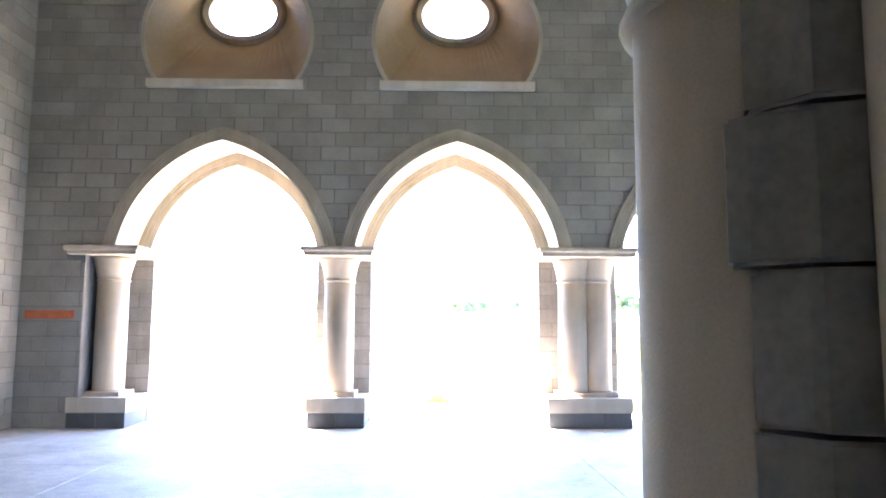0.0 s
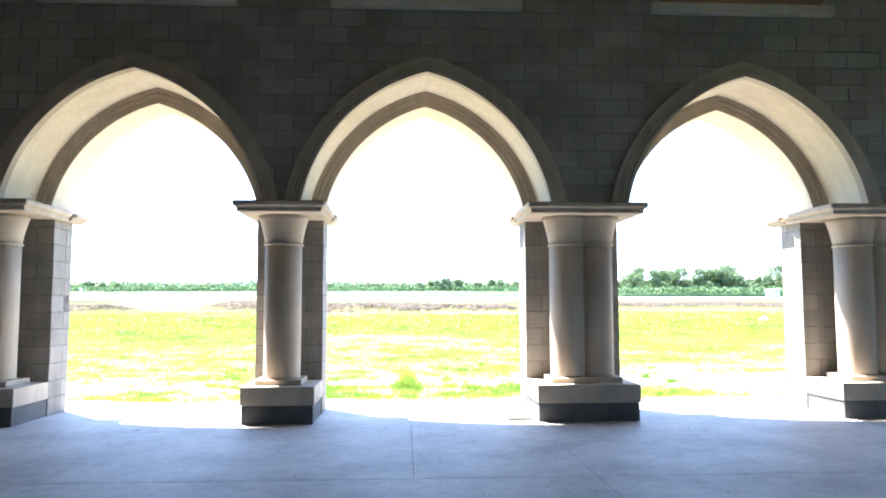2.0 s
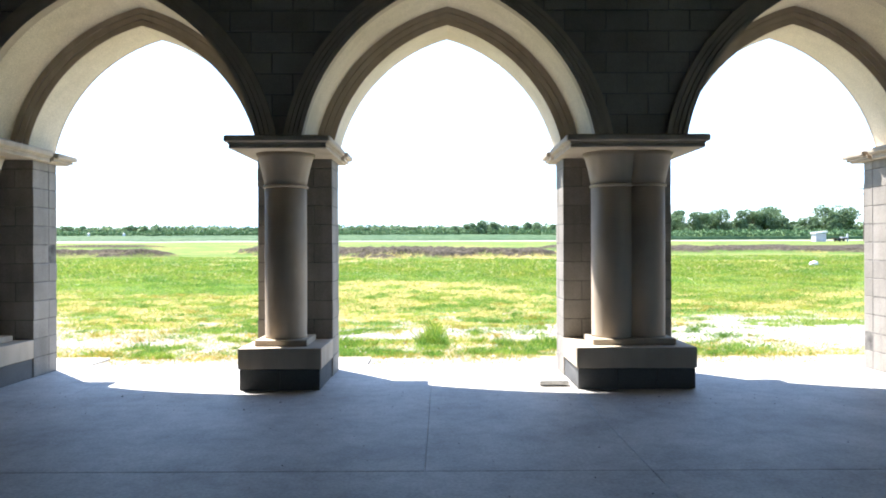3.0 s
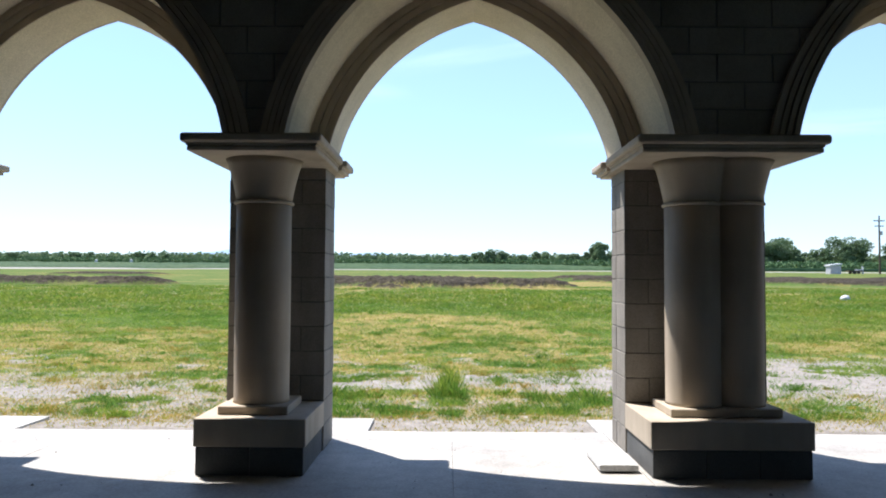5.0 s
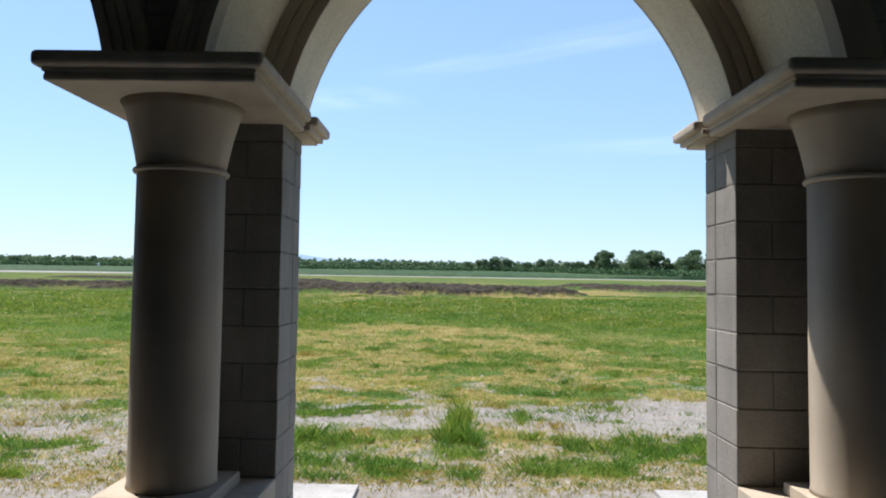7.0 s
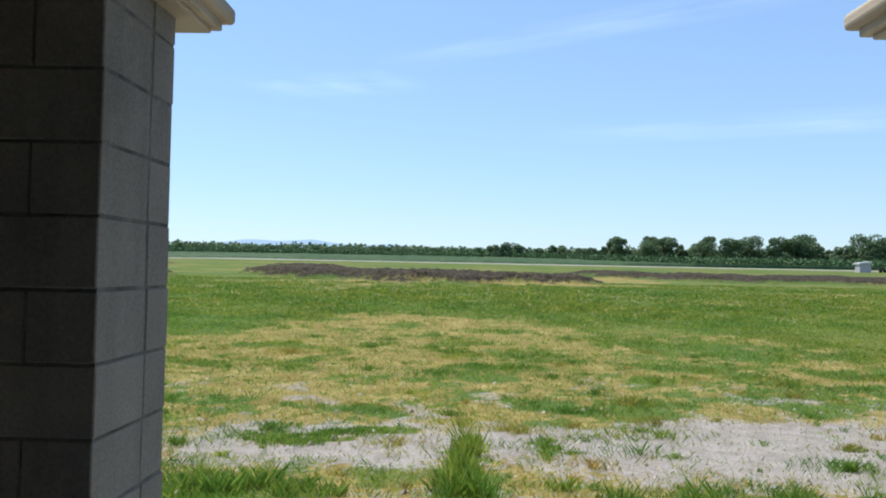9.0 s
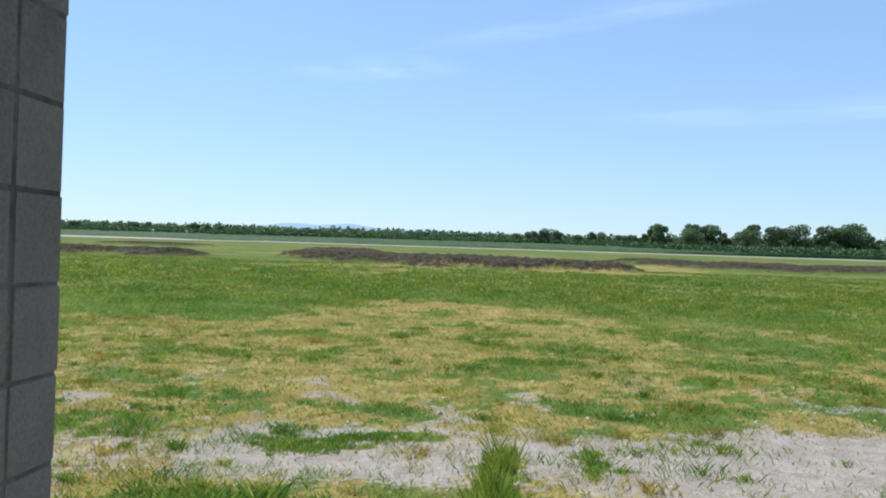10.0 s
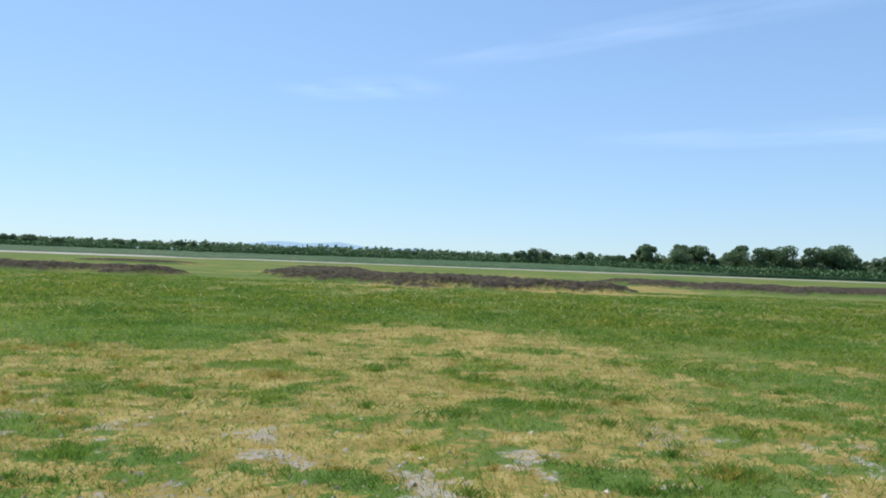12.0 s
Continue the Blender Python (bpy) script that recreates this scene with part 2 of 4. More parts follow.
def niche_outline(n=64):
    out = []
    for k in range(n):
        a = 2 * math.pi * k / n
        x, z = NICHE_R * math.cos(a), NICHE_R * math.sin(a)
        if NICHE_Z + z < SILL_Z:
            f = (SILL_Z - NICHE_Z) / z
            x, z = x * f, z * f
        out.append((x, NICHE_Z + z))
    return out


def oval(a, b, zc, n=64):
    return [(a * math.cos(2 * math.pi * k / n), zc + b * math.sin(2 * math.pi * k / n)) for k in range(n)]


def holed_panel(cx, x0, x1, z0, z1, hole, y):
    """A flat panel with one hole, in strips from the hole to the edge."""
    zc = sum(z for _, z in hole) / len(hole)
    bm = bmesh.new()
    inner = [bm.verts.new((cx + x, y, z)) for x, z in hole]
    outer = []
    for x, z in hole:
        dx, dz = x, z - zc
        f = min(((x1 - cx) / dx if dx > 1e-9 else 1e9), ((x0 - cx) / dx if dx < -1e-9 else 1e9),
                ((z1 - zc) / dz if dz > 1e-9 else 1e9), ((z0 - zc) / dz if dz < -1e-9 else 1e9))
        outer.append(bm.verts.new((cx + dx * f, y, zc + dz * f)))
    n = len(hole)
    corners = [bm.verts.new((x, y, z)) for x, z in ((x0, z0), (x1, z0), (x1, z1), (x0, z1))]
    for k in range(n):
        a, b = outer[k], outer[(k + 1) % n]
        bm.faces.new((inner[k], inner[(k + 1) % n], b, a))
        if abs(a.co.x - b.co.x) > 1e-5 and abs(a.co.z - b.co.z) > 1e-5:
            c = min(corners, key=lambda v: (v.co - a.co).length + (v.co - b.co).length)
            bm.faces.new((a, b, c))
    loose = [v for v in bm.verts if not v.link_faces]
    bmesh.ops.delete(bm, geom=loose, context="VERTS")
    return bm


def loft(bm, cx, one, y_one, two, y_two):
    a = [bm.verts.new((cx + x, y_one, z)) for x, z in one]
    b = [bm.verts.new((cx + x, y_two, z)) for x, z in two]
    for k in range(len(a)):
        j = (k + 1) % len(a)
        bm.faces.new((a[k], a[j], b[j], b[k]))


# ---------- the hall: floor, walls, ceiling ----------
def slab_panel(x0, x1, y0, y1, name, mat=FLOOR):
    return part(name, box(x0, x1, y0, y1, -0.16, 0.0, 0.004), mat, floor)


floor = tagged(part("floor", box(X_LEFT - 0.3, X_RIGHT + 0.3, Y_REAR, 13.10, -0.24, -0.02), JOINT),
               "grey trowelled concrete floor slab with sawn joints", "floor", kind="structure")
G = 0.0022
for y0, y1 in ((Y_REAR, 1.5), (1.5, 5.2), (5.2, 9.03), (9.03, 13.14)):
    cuts = [X_LEFT, -2.52, 2.27, 5.9, X_RIGHT] if y1 < 13 else [X_LEFT, -2.52, 0.87, 2.27, 5.9, X_RIGHT]
    for x0, x1 in zip(cuts, cuts[1:]):
        slab_panel(x0 + (0.0006 if x0 == 0.87 else G), x1 - (0.0006 if x1 == 0.87 else G), y0 + G, y1 - G, "slab_panel")
for cx, hw in ((-3.9, 0.68), (-0.595, 0.68), (2.87, 0.64), (6.385, 0.64), (10.02, 0.64)):
    slab_panel(cx - hw, cx + hw, 13.143, 13.75, "apron_slab")

wall_front = tagged(part("wall_arcade", arcade_wall(R_FRONT + 0.012, Y_WALL + 0.008, Y_PIER, 4.66, X_LEFT, X_RIGHT), MORTAR),
                    "grey concrete block wall above the pointed arches", "wall", kind="structure")
part("inner_leaf", arcade_wall(R_IN + 0.012, Y_PIER + 0.002, Y_BACK + 0.04, 4.66, X_LEFT, X_RIGHT), MORTAR, wall_front)
part("end_pier_wall", box(X_LEFT, -4.06, Y_WALL + 0.008, Y_BACK, 0, SPRING), MORTAR, wall_front)
edges_x = [X_LEFT, -0.595, 2.87, 6.385, X_RIGHT]
for cx, x0, x1 in zip(BAYS, edges_x, edges_x[1:]):
    part("upper_panel", holed_panel(cx, x0, x1, 4.66, Z_TOP, niche_outline(), Y_WALL + 0.008), MORTAR, wall_front)
    part("upper_panel_outside", holed_panel(cx, x0, x1, 4.66, Z_TOP, oval(0.5, 0.36, 6.16), Y_BACK + 0.04), STUCCO, wall_front)

wall_left = tagged(part("wall_left", box(X_LEFT - 0.3, X_LEFT, Y_REAR, Y_BACK, 0, Z_TOP), MORTAR), "grey concrete block side wall", "wall", kind="structure")
# the opening is added, out of view, to let daylight brighten the hall
bm = box(X_RIGHT, X_RIGHT + 0.3, Y_REAR, Y_BACK, 4.2, Z_TOP)
for y0, y1 in ((Y_REAR, 4.2), (7.0, Y_BACK)):
    add_box(bm, X_RIGHT, X_RIGHT + 0.3, y0, y1, 0, 4.2)
wall_right = tagged(part("wall_right", bm, PLASTER), "plain grey side wall with an unseen opening added for daylight", "wall", kind="structure")
wall_rear = tagged(part("wall_rear", box(X_LEFT - 0.3, X_RIGHT + 0.3, Y_REAR - 0.3, Y_REAR, 0, Z_TOP), PLASTER), "plain grey rear wall", "wall", kind="structure")
ceiling = tagged(part("ceiling", box(X_LEFT - 0.3, X_RIGHT + 0.3, Y_REAR - 0.3, Y_BACK + 0.04, Z_TOP, Z_TOP + 0.25), PLASTER), "plain grey ceiling", "ceiling", kind="structure")


# ---------- arches and round windows ----------
def arch_trim(cx):
    th = tagged(empty("pointed_arch", cx, Y_WALL, SPRING), "pointed arch with grooved cast stone mouldings and a cream soffit", "arch", "arches of the arcade", "structure")
    inv = Matrix.Translation((-cx, -Y_WALL, -SPRING))

    def put(name, bm, mat, label=""):
        bmesh.ops.transform(bm, matrix=inv, verts=bm.verts)
        part(name, bm, mat, th, label)
    for r0, r1, d in ((R_FRONT - 0.004, R_FRONT + 0.040, 0.080), (R_FRONT + 0.048, R_FRONT + 0.085, 0.066), (R_FRONT + 0.093, R_FRONT + 0.130, 0.054), (R_FRONT + 0.138, R_BAND, 0.042)):
        put("moulding_band", arch_shell(cx, r0, r1, Y_WALL - d, Y_WALL + 0.03), CAST)
    put("moulding_back", arch_shell(cx, R_FRONT, R_BAND - 0.01, Y_WALL - 0.03, Y_WALL + 0.03), CAST)
    put("soffit", arch_shell(cx, R_FRONT, R_FRONT + 0.03, Y_WALL + 0.032, Y_PIER - 0.001), STUCCO, "cream stucco soffit")
    w = (R_FRONT - R_IN) / 3
    for k, d in enumerate((0.012, 0.028, 0.044)):
        put("ring_band", arch_shell(cx, R_IN + w * k + (0.0 if k == 0 else 0.005), R_IN + w * (k + 1) - 0.001, Y_PIER - d, Y_PIER + 0.001), CAST)
    put("ring_back", arch_shell(cx, R_IN + 0.002, R_FRONT - 0.002, Y_PIER - 0.006, Y_PIER + 0.001), CAST)
    put("inner_soffit", arch_shell(cx, R_IN, R_IN + 0.03, Y_PIER + 0.002, Y_BACK + 0.045), STUCCO, "cream stucco soffit")
    put("outer_band", arch_shell(cx, R_IN + 0.004, R_IN + 0.16, Y_BACK + 0.046, Y_BACK + 0.085), CAST)


for cx in BAYS:
    arch_trim(cx)


def round_window(cx, number):
    th = tagged(empty(f"window_{number}", cx, Y_WALL, SILL_Z), "deep splayed niche with an oval opening and a cast stone sill", "window", "niche windows", "structure")
    inv = Matrix.Translation((-cx, -Y_WALL, -SILL_Z))

    def put(name, bm, mat, label=""):
        bmesh.ops.transform(bm, matrix=inv, verts=bm.verts)
        part(name, bm, mat, th, label)
    bm = bmesh.new()
    loft(bm, cx, niche_outline(), Y_WALL - 0.02, oval(0.66, 0.50, 6.16), 12.42)
    put("splayed_reveal", bm, TAN, "tan stucco splay")
    bm = bmesh.new()
    out = [(x * 1.05, NICHE_Z + (z - NICHE_Z) * 1.05) for x, z in niche_outline()]
    loft(bm, cx, niche_outline(), Y_WALL - 0.03, out, Y_WALL - 0.03)
    loft(bm, cx, out, Y_WALL - 0.03, out, Y_WALL + 0.02)
    loft(bm, cx, niche_outline(), Y_WALL - 0.03, niche_outline(), Y_WALL + 0.02)
    put("edge_trim", bm, CAST)
    bm = bmesh.new()
    loft(bm, cx, oval(0.66, 0.50, 6.16), 12.42, oval(0.60, 0.45, 6.16), 12.34)
    loft(bm, cx, oval(0.60, 0.45, 6.16), 12.34, oval(0.52, 0.37, 6.16), 12.36)
    loft(bm, cx, oval(0.52, 0.37, 6.16), 12.36, oval(0.50, 0.36, 6.16), Y_BACK + 0.04)
    put("oval_ring", bm, CAST)
    put("window_sill", box(cx - 1.10, cx + 1.10, Y_WALL - 0.10, Y_WALL + 0.01, SILL_Z - 0.115, SILL_Z + 0.004, 0.012, 2), PALECAST, "buff cast stone sill")


for k, cx in enumerate(BAYS):
    round_window(cx, k + 1)


# ---------- plinths, columns, abaci, piers ----------
def column(x, y, r, z0, pad, zr=1.585, name_z=2.335):
    th = tagged(empty("column", x, y, z0), "buff cast stone column with a flared capital on a square base", "column", "arcade columns")
    part("base_slab", box(-pad, pad, -pad, pad, 0, 0.062, 0.006), CAST, th)
    part("shaft", lathe([(r * 1.015, 0.062), (r * 0.99, 0.085), (r, 0.7), (r * 0.995, zr)], 48), CAST, th, smooth=True)
    part("neck_ring", lathe([(r * 0.98, zr - 0.004), (r * 1.07, zr), (r * 1.09, zr + 0.010), (r * 1.07, zr + 0.020), (r * 0.98, zr + 0.024)]), CAST, th, smooth=True)
    top = name_z - z0
    zc = zr + 0.024
    part("capital", lathe([(r * 1.0, zc), (r * 1.05, zc + 0.06), (r * 1.15, zc + 0.16), (r * 1.29, zc + 0.27), (r * 1.40, top)], 48), CAST, th, smooth=True)
    return th


def abacus(cx, hw):
    th = tagged(empty("abacus", cx, Y_ABAC, 2.335), "buff cast stone abacus slab with stepped edges on the columns", "abacus", "abaci of the arcade")
    w = hw + 0.105
    L = Y_PIER + 0.22 - Y_ABAC
    bm = bmesh.new()
    add_box(bm, -w, w, 0, L, 0.058, 0.128, 0.024, 4)
    add_box(bm, -w + 0.036, w - 0.036, 0.036, L - 0.004, 0.040, 0.066, 0.004)
    add_box(bm, -w + 0.046, w - 0.046, 0.046, L - 0.006, 0.034, 0.044)
    add_box(bm, -w + 0.040, w - 0.040, 0.040, L - 0.008, 0.0, 0.036, 0.012, 2)
    part("slab", bm, CAST, th)
    bm = bmesh.new()
    add_box(bm, -w - 0.028, w + 0.028, L + 0.05, L + 0.47, 0.050, 0.112, 0.018, 3)
    add_box(bm, -w + 0.01, w - 0.01, L + 0.012, L + 0.43, 0.018, 0.056, 0.004)
    add_box(bm, -w + 0.04, w - 0.04, L + 0.012, L + 0.40, 0.0, 0.020, 0.004)
    part("rear_slab", bm, CAST, th)


def plinth(cx, hw):
    th = tagged(empty("plinth", cx, Y_PLINTH, 0), "block plinth with a buff cast stone cap", "plinth", "plinths of the arcade")
    d = Y_PIER - Y_PLINTH
    n = 2 if hw < 0.5 else 3
    for k in range(n):
        a = -hw + 0.012 + (2 * hw - 0.024) * k / n
        b = -hw + 0.012 + (2 * hw - 0.024) * (k + 1) / n
        part("block", box(a + 0.003, b - 0.003, 0.012, d - 0.006, 0, 0.199, 0.004), DARKBLOCK, th)
    part("core", box(-hw + 0.02, hw - 0.02, 0.02, d - 0.004, 0.0, 0.204), MORTAR, th)
    part("cap_stone", box(-hw, hw, 0, d - 0.003, 0.205, 0.406, 0.008, 2), CAST, th, "buff cast stone cap")


PIECES = {}


def piece(name, key, parent, loc, mat):
    """One block; blocks of one size share a mesh."""
    if key not in PIECES:
        w, d, h = key
        PIECES[key] = link_mesh(name, box(-w / 2, w / 2, -d / 2, d / 2, -h / 2, h / 2, 0.004), mat)
    ob = new(name, PIECES[key])
    ob.parent, ob.location = parent, loc
    return ob


def pier(cx, hw):
    th = tagged(empty("pier", cx, Y_PIER, 0), "grey concrete block pier behind the columns", "pier", "piers of the arcade")
    part("core", box(-hw + 0.006, hw - 0.006, 0.005, Y_BACK - Y_PIER - 0.006, 0, 2.37), PIERMORTAR, th)
    J = 0.007
    z, c = 0.0, 0
    while z < 2.37:
        h = min(COURSE, 2.37 - z) - J
        cuts = [-hw]
        x = -hw + (LONG if c % 2 else LONG / 2)
        while x < hw - 0.08:
            cuts.append(x)
            x += LONG
        cuts.append(hw)
        if h > 0.03:
            for (y0, y1) in ((0.0, 0.300), (0.307, Y_BACK - Y_PIER)):
                for a, b in zip(cuts, cuts[1:]):
                    dx = random.uniform(-0.0025, 0.0025)
                    piece("block", (round(b - a - J, 3), round(y1 - y0, 3), round(h, 3)), th,
                          ((a + b) / 2 + dx, (y0 + y1) / 2 + dx, z + J + h / 2), PIERBLOCK)
        z += COURSE
        c += 1


for cx, hw, n in PIERS:
    plinth(cx, hw)
    pier(cx, hw)
    abacus(cx, hw)
    if n == 1:
        column(cx - 0.02, 12.0, 0.212, 0.406, 0.26)
    else:
        for dx, dy in ((-0.143, 0.0), (0.182, 0.008)):
            column(cx + dx, 11.99 + dy, 0.212, 0.406 + dy / 2, 0.25)

# ---------- the inner support that the camera passes first ----------
column(1.168, 2.626, 0.212, 0.406, 0.25, 1.405)
column(1.298, 2.25, 0.212, 0.406, 0.25)
inner = tagged(empty("inner_plinth", 1.5, 2.5, 0), "block plinth with a buff cast stone cap under the inner column", "plinth")
part("block", box(-0.58, 0.6, -0.55, 0.50, 0, 0.2, 0.004), DARKBLOCK, inner)
part("cap_stone", box(-0.59, 0.61, -0.56, 0.51, 0.204, 0.406, 0.008, 2), CAST, inner)
inner_pier = tagged(empty("inner_pier", 1.6, 2.3, 0), "grey smooth concrete block pier with chamfered corners beside the inner column", "pier")
part("core", box(-0.26, 0.40, -0.33, 0.10, 0.407, 2.336), MORTAR, inner_pier)
STEP = 0.176
z0 = 0.409
for c in range(11):
    h = (STEP - 0.006) if c else 1.265 - 4 * STEP - 0.409 - 0.006
    h = min(h, 2.336 - z0)
    if h < 0.03:
        break
    out = 0.022 if c == 6 else random.uniform(-0.004, 0.006)
    bm = bmesh.new()
    ring = [(0.42, -0.35), (0.42, 0.20), (-0.50, 0.20), (-0.57 - out, 0.165), (-0.582 - out, 0.135), (-0.566 - out, 0.112), (-0.545, 0.078), (-0.535, 0.066), (-0.488, 0.055), (-0.44, 0.05), (-0.40, -0.10), (-0.30, -0.35)]
    lo = [bm.verts.new((x, y, z0)) for x, y in ring]
    hi = [bm.verts.new((x, y, z0 + h)) for x, y in ring]
    for k in range(len(ring)):
        j = (k + 1) % len(ring)
        bm.faces.new((lo[k], lo[j], hi[j], hi[k]))
    bm.faces.new(lo[::-1])
    bm.faces.new(hi)
    bmesh.ops.bevel(bm, geom=[e for e in bm.edges if abs(e.verts[0].co.z - e.verts[1].co.z) < 1e-6], offset=0.005, segments=2, affect="EDGES")
    part("block", bm, INNERBLOCK, inner_pier)
    z0 += h + 0.006
inner_abacus = tagged(part("inner_abacus", box(0.86, 2.1, 1.9, 3.05, 2.338, 2.45, 0.02, 3), CAST), "buff cast stone abacus slab on the inner column", "abacus")
tagged(part("inner_wall", box(1.0, 2.0, 2.0, 2.95, 2.452, Z_TOP), PLASTER), "plain grey wall above the inner column", "wall", kind="structure")

# ---------- loose things in the hall ----------
board = tagged(empty("stone_slab", 2.09, 12.0, 0), "pale loose stone slab lying on the floor beside the plinth", "slab")
part("slab_body", box(-0.145, 0.145, -0.27, 0.27, 0.012, 0.062, 0.012, 2), WHITE, board)
part("spacer", box(-0.10, 0.10, -0.22, 0.22, 0.0, 0.013), JOINT, board)
mark = tagged(part("paint_mark", box(-4.84, -4.17, Y_WALL - 0.006, Y_WALL + 0.004, 1.46, 1.575, 0.004), ORANGE), "orange-red painted stripe on the block wall", "paint mark", kind="structure")

# chips of mortar and grit on the floor
cv, cf = [], []
rc = random.Random(21)
for _ in range(240):
    x, y = rc.uniform(-3.5, 5.5), rc.uniform(5.5, 13.0)
    if rc.random() < 0.5:
        y = rc.uniform(10.6, 11.5)
    s = rc.uniform(0.003, 0.009) * (2.0 if rc.random() < 0.08 else 1.0)
    k = len(cv)
    a = rc.uniform(0, 6.28)
    for i in range(4):
        q = a + 1.57 * i + rc.uniform(-0.35, 0.35)
        cv.append((x + s * math.cos(q), y + s * math.sin(q), 0.0))
    cv.append((x, y, s * 0.8))
    cf += [(k, k + 1, k + 4), (k + 1, k + 2, k + 4), (k + 2, k + 3, k + 4), (k + 3, k, k + 4)]
tagged(raw("floor_grit", cv, cf, MORTAR), "loose chips of mortar on the floor", "grit", kind="stuff")

# ---------- the field ----------
def sstep(a, b, v):
    v = min(1.0, max(0.0, (v - a) / (b - a)))
    return v * v * (3 - 2 * v)


def rise(y):
    """The land is level by the building and rises gently towards the trees."""
    s = 0.019
    if y < 15:
        return -0.09 + 0.068 * sstep(15.0, 13.5, y)
    if y < 19:
        return -0.09 + s * (y - 15) ** 2 / 8
    return -0.052 + s * (min(y, 214.0) - 19) + 0.035 * min(max(0.0, y - 214.0), 86.0)


def fb(x, y, s, k=0.0):
    return noise.noise(Vector((x * s + k, y * s - k, k)))


def blob(x, y, cx, cy, rx, ry):
    return max(0.0, 1.0 - ((x - cx) / rx) ** 2 - ((y - cy) / ry) ** 2)


GREENS = ((-0.75, 17.2, 0.85, 0.34), (0.0, 17.5, 0.6, 0.2), (-0.95, 15.5, 0.9, 0.45), (0.85, 15.9, 0.34, 1.3), (2.9, 15.3, 1.6, 0.5), (-0.45, 18.5, 0.85, 0.28), (2.6, 18.6, 0.8, 0.35), (1.7, 18.9, 0.6, 0.4), (1.55, 16.9, 0.3, 0.6),
          (2.0, 23.2, 1.1, 1.1), (-3.2, 15.2, 0.8, 0.35), (0.3, 14.5, 0.4, 0.5), (1.8, 14.6, 0.6, 0.4), (-2.9, 17.4, 1.0, 0.5), (5.8, 20.3, 2.2, 0.6), (1.2, 20.8, 0.7, 0.5), (4.3, 22.0, 1.2, 0.5), (8.5, 18.3, 2.0, 0.7),
          (1.46, 21.7, 0.9, 0.45), (0.75, 23.5, 0.6, 0.35), (3.0, 19.1, 0.7, 0.4), (-2.5, 18.7, 0.9, 0.35))


SOILS = ((-13, 71.5, 6.5, 5), (-7, 67, 8, 8), (-1, 64, 9, 9), (5.5, 62.5, 6, 4.5), (17, 88, 6, 11), (24, 80, 9, 13), (38, 79, 14, 14), (60, 84, 22, 15),
         (-31, 63, 5.5, 3), (-24.5, 62, 5.0, 2.6), (-41, 67, 9, 5), (-46, 106, 10, 4), (-20, 104, 7, 3))


def cover(x, y):
    """Shares of (gravel, green, dark soil) at a place; the rest is dry grass."""
    w = 0.55 * fb(x, y, 0.35, 3) + 0.40 * fb(x, y, 1.1, 7) + 0.32 * fb(x, y, 2.8, 1) + (0.25 * fb(x, y, 6.5, 2) if y < 30 else 0.0)
    road = sstep(-0.7, 0.7, 0.95 - abs(y - (17.0 + 0.25 * w)) / (0.75 + 0.20 * max(0.0, x - 1.0)) + 0.9 * w)
    road *= 1.0 if x > -1.6 else 0.55
    strip = sstep(14.3, 13.4, y + 0.4 * w)
    sand = sstep(-1.3, -2.4, x + w) * sstep(17.6, 16.2, y + w)
    bare = 0.60 * sstep(0.04, 0.50, fb(x, y, 1.3, 41) + 0.55 * fb(x, y, 3.6, 43)) * sstep(23.5, 19.0, y)
    verge = 0.52 * sstep(16.3, 15.2, y + 0.9 * w)
    gravel = max(road, strip, sand * (0.62 + 0.9 * w), bare, verge)
    far = sstep(20.5, 29.0, y + 7.0 * w + 2.0 * fb(x, y, 0.22, 61) - 8.5 * blob(x, y, -0.4, 27.5, 4.8, 9) - 3.0 * blob(x, y, 1.6, 26.5, 3.2, 1.6))
    green = max(far, 0.30 * sstep(14.2, 15.5, y) * (1 - 0.8 * sand), 0.95 * sstep(0.0, 0.30, fb(x, y, 0.9, 11) + 0.7 * fb(x, y, 2.6, 5) + 0.5 * fb(x, y, 6.0, 6) - 0.10 + 0.20 * sstep(1.5, 5.0, x)) * sstep(13.8, 15, y) * (1 - 0.7 * sand))
    for g in GREENS:
        k = blob(x, y, *g)
        if k > 0:
            v = sstep(0.25, 0.75, 1.0 * k + 1.0 * w + 1.2 * fb(x, y, 2.6, 17) + 1.2 * fb(x, y, 6.0, 19))
            green = max(green, v)
            gravel *= 1 - v
    if y > 130:
        green *= 1 - 0.5 * sstep(0.0, 0.4, fb(x * 0.15, y, 0.10, 79) + 0.3 * w)
    if y > 24:
        green *= 1 - (0.50 - 0.25 * sstep(50, 70, y)) * sstep(0.02, 0.32, fb(x * 0.5, y, 0.16, 23) + 0.4 * fb(x, y, 0.7, 29)) * sstep(24, 32, y)
    soil = 0.0
    if 50 < y < 130:
        green *= 1 - 0.6 * sstep(0.0, 0.5, blob(x, y, 13, 70, 5, 10) + 0.6 * w - 0.2) - 0.5 * sstep(-0.05, 0.35, fb(x * 0.25, y, 0.25, 71) + 0.5 * fb(x, y, 0.6, 73))
        green = max(0.0, green)
        for c in SOILS:
            k = blob(x, y, *c)
            if k > 0:
                soil = max(soil, sstep(0.0, 0.5, k - 0.16 + 0.9 * w + 0.35 * fb(x * 0.4, y, 0.5, 77)))
    return gravel, green, soil


def spaced(marks):
    out = []
    for a, b, n in marks:
        out += [a + (b - a) * k / n for k in range(n)]
    return out + [marks[-1][1]]


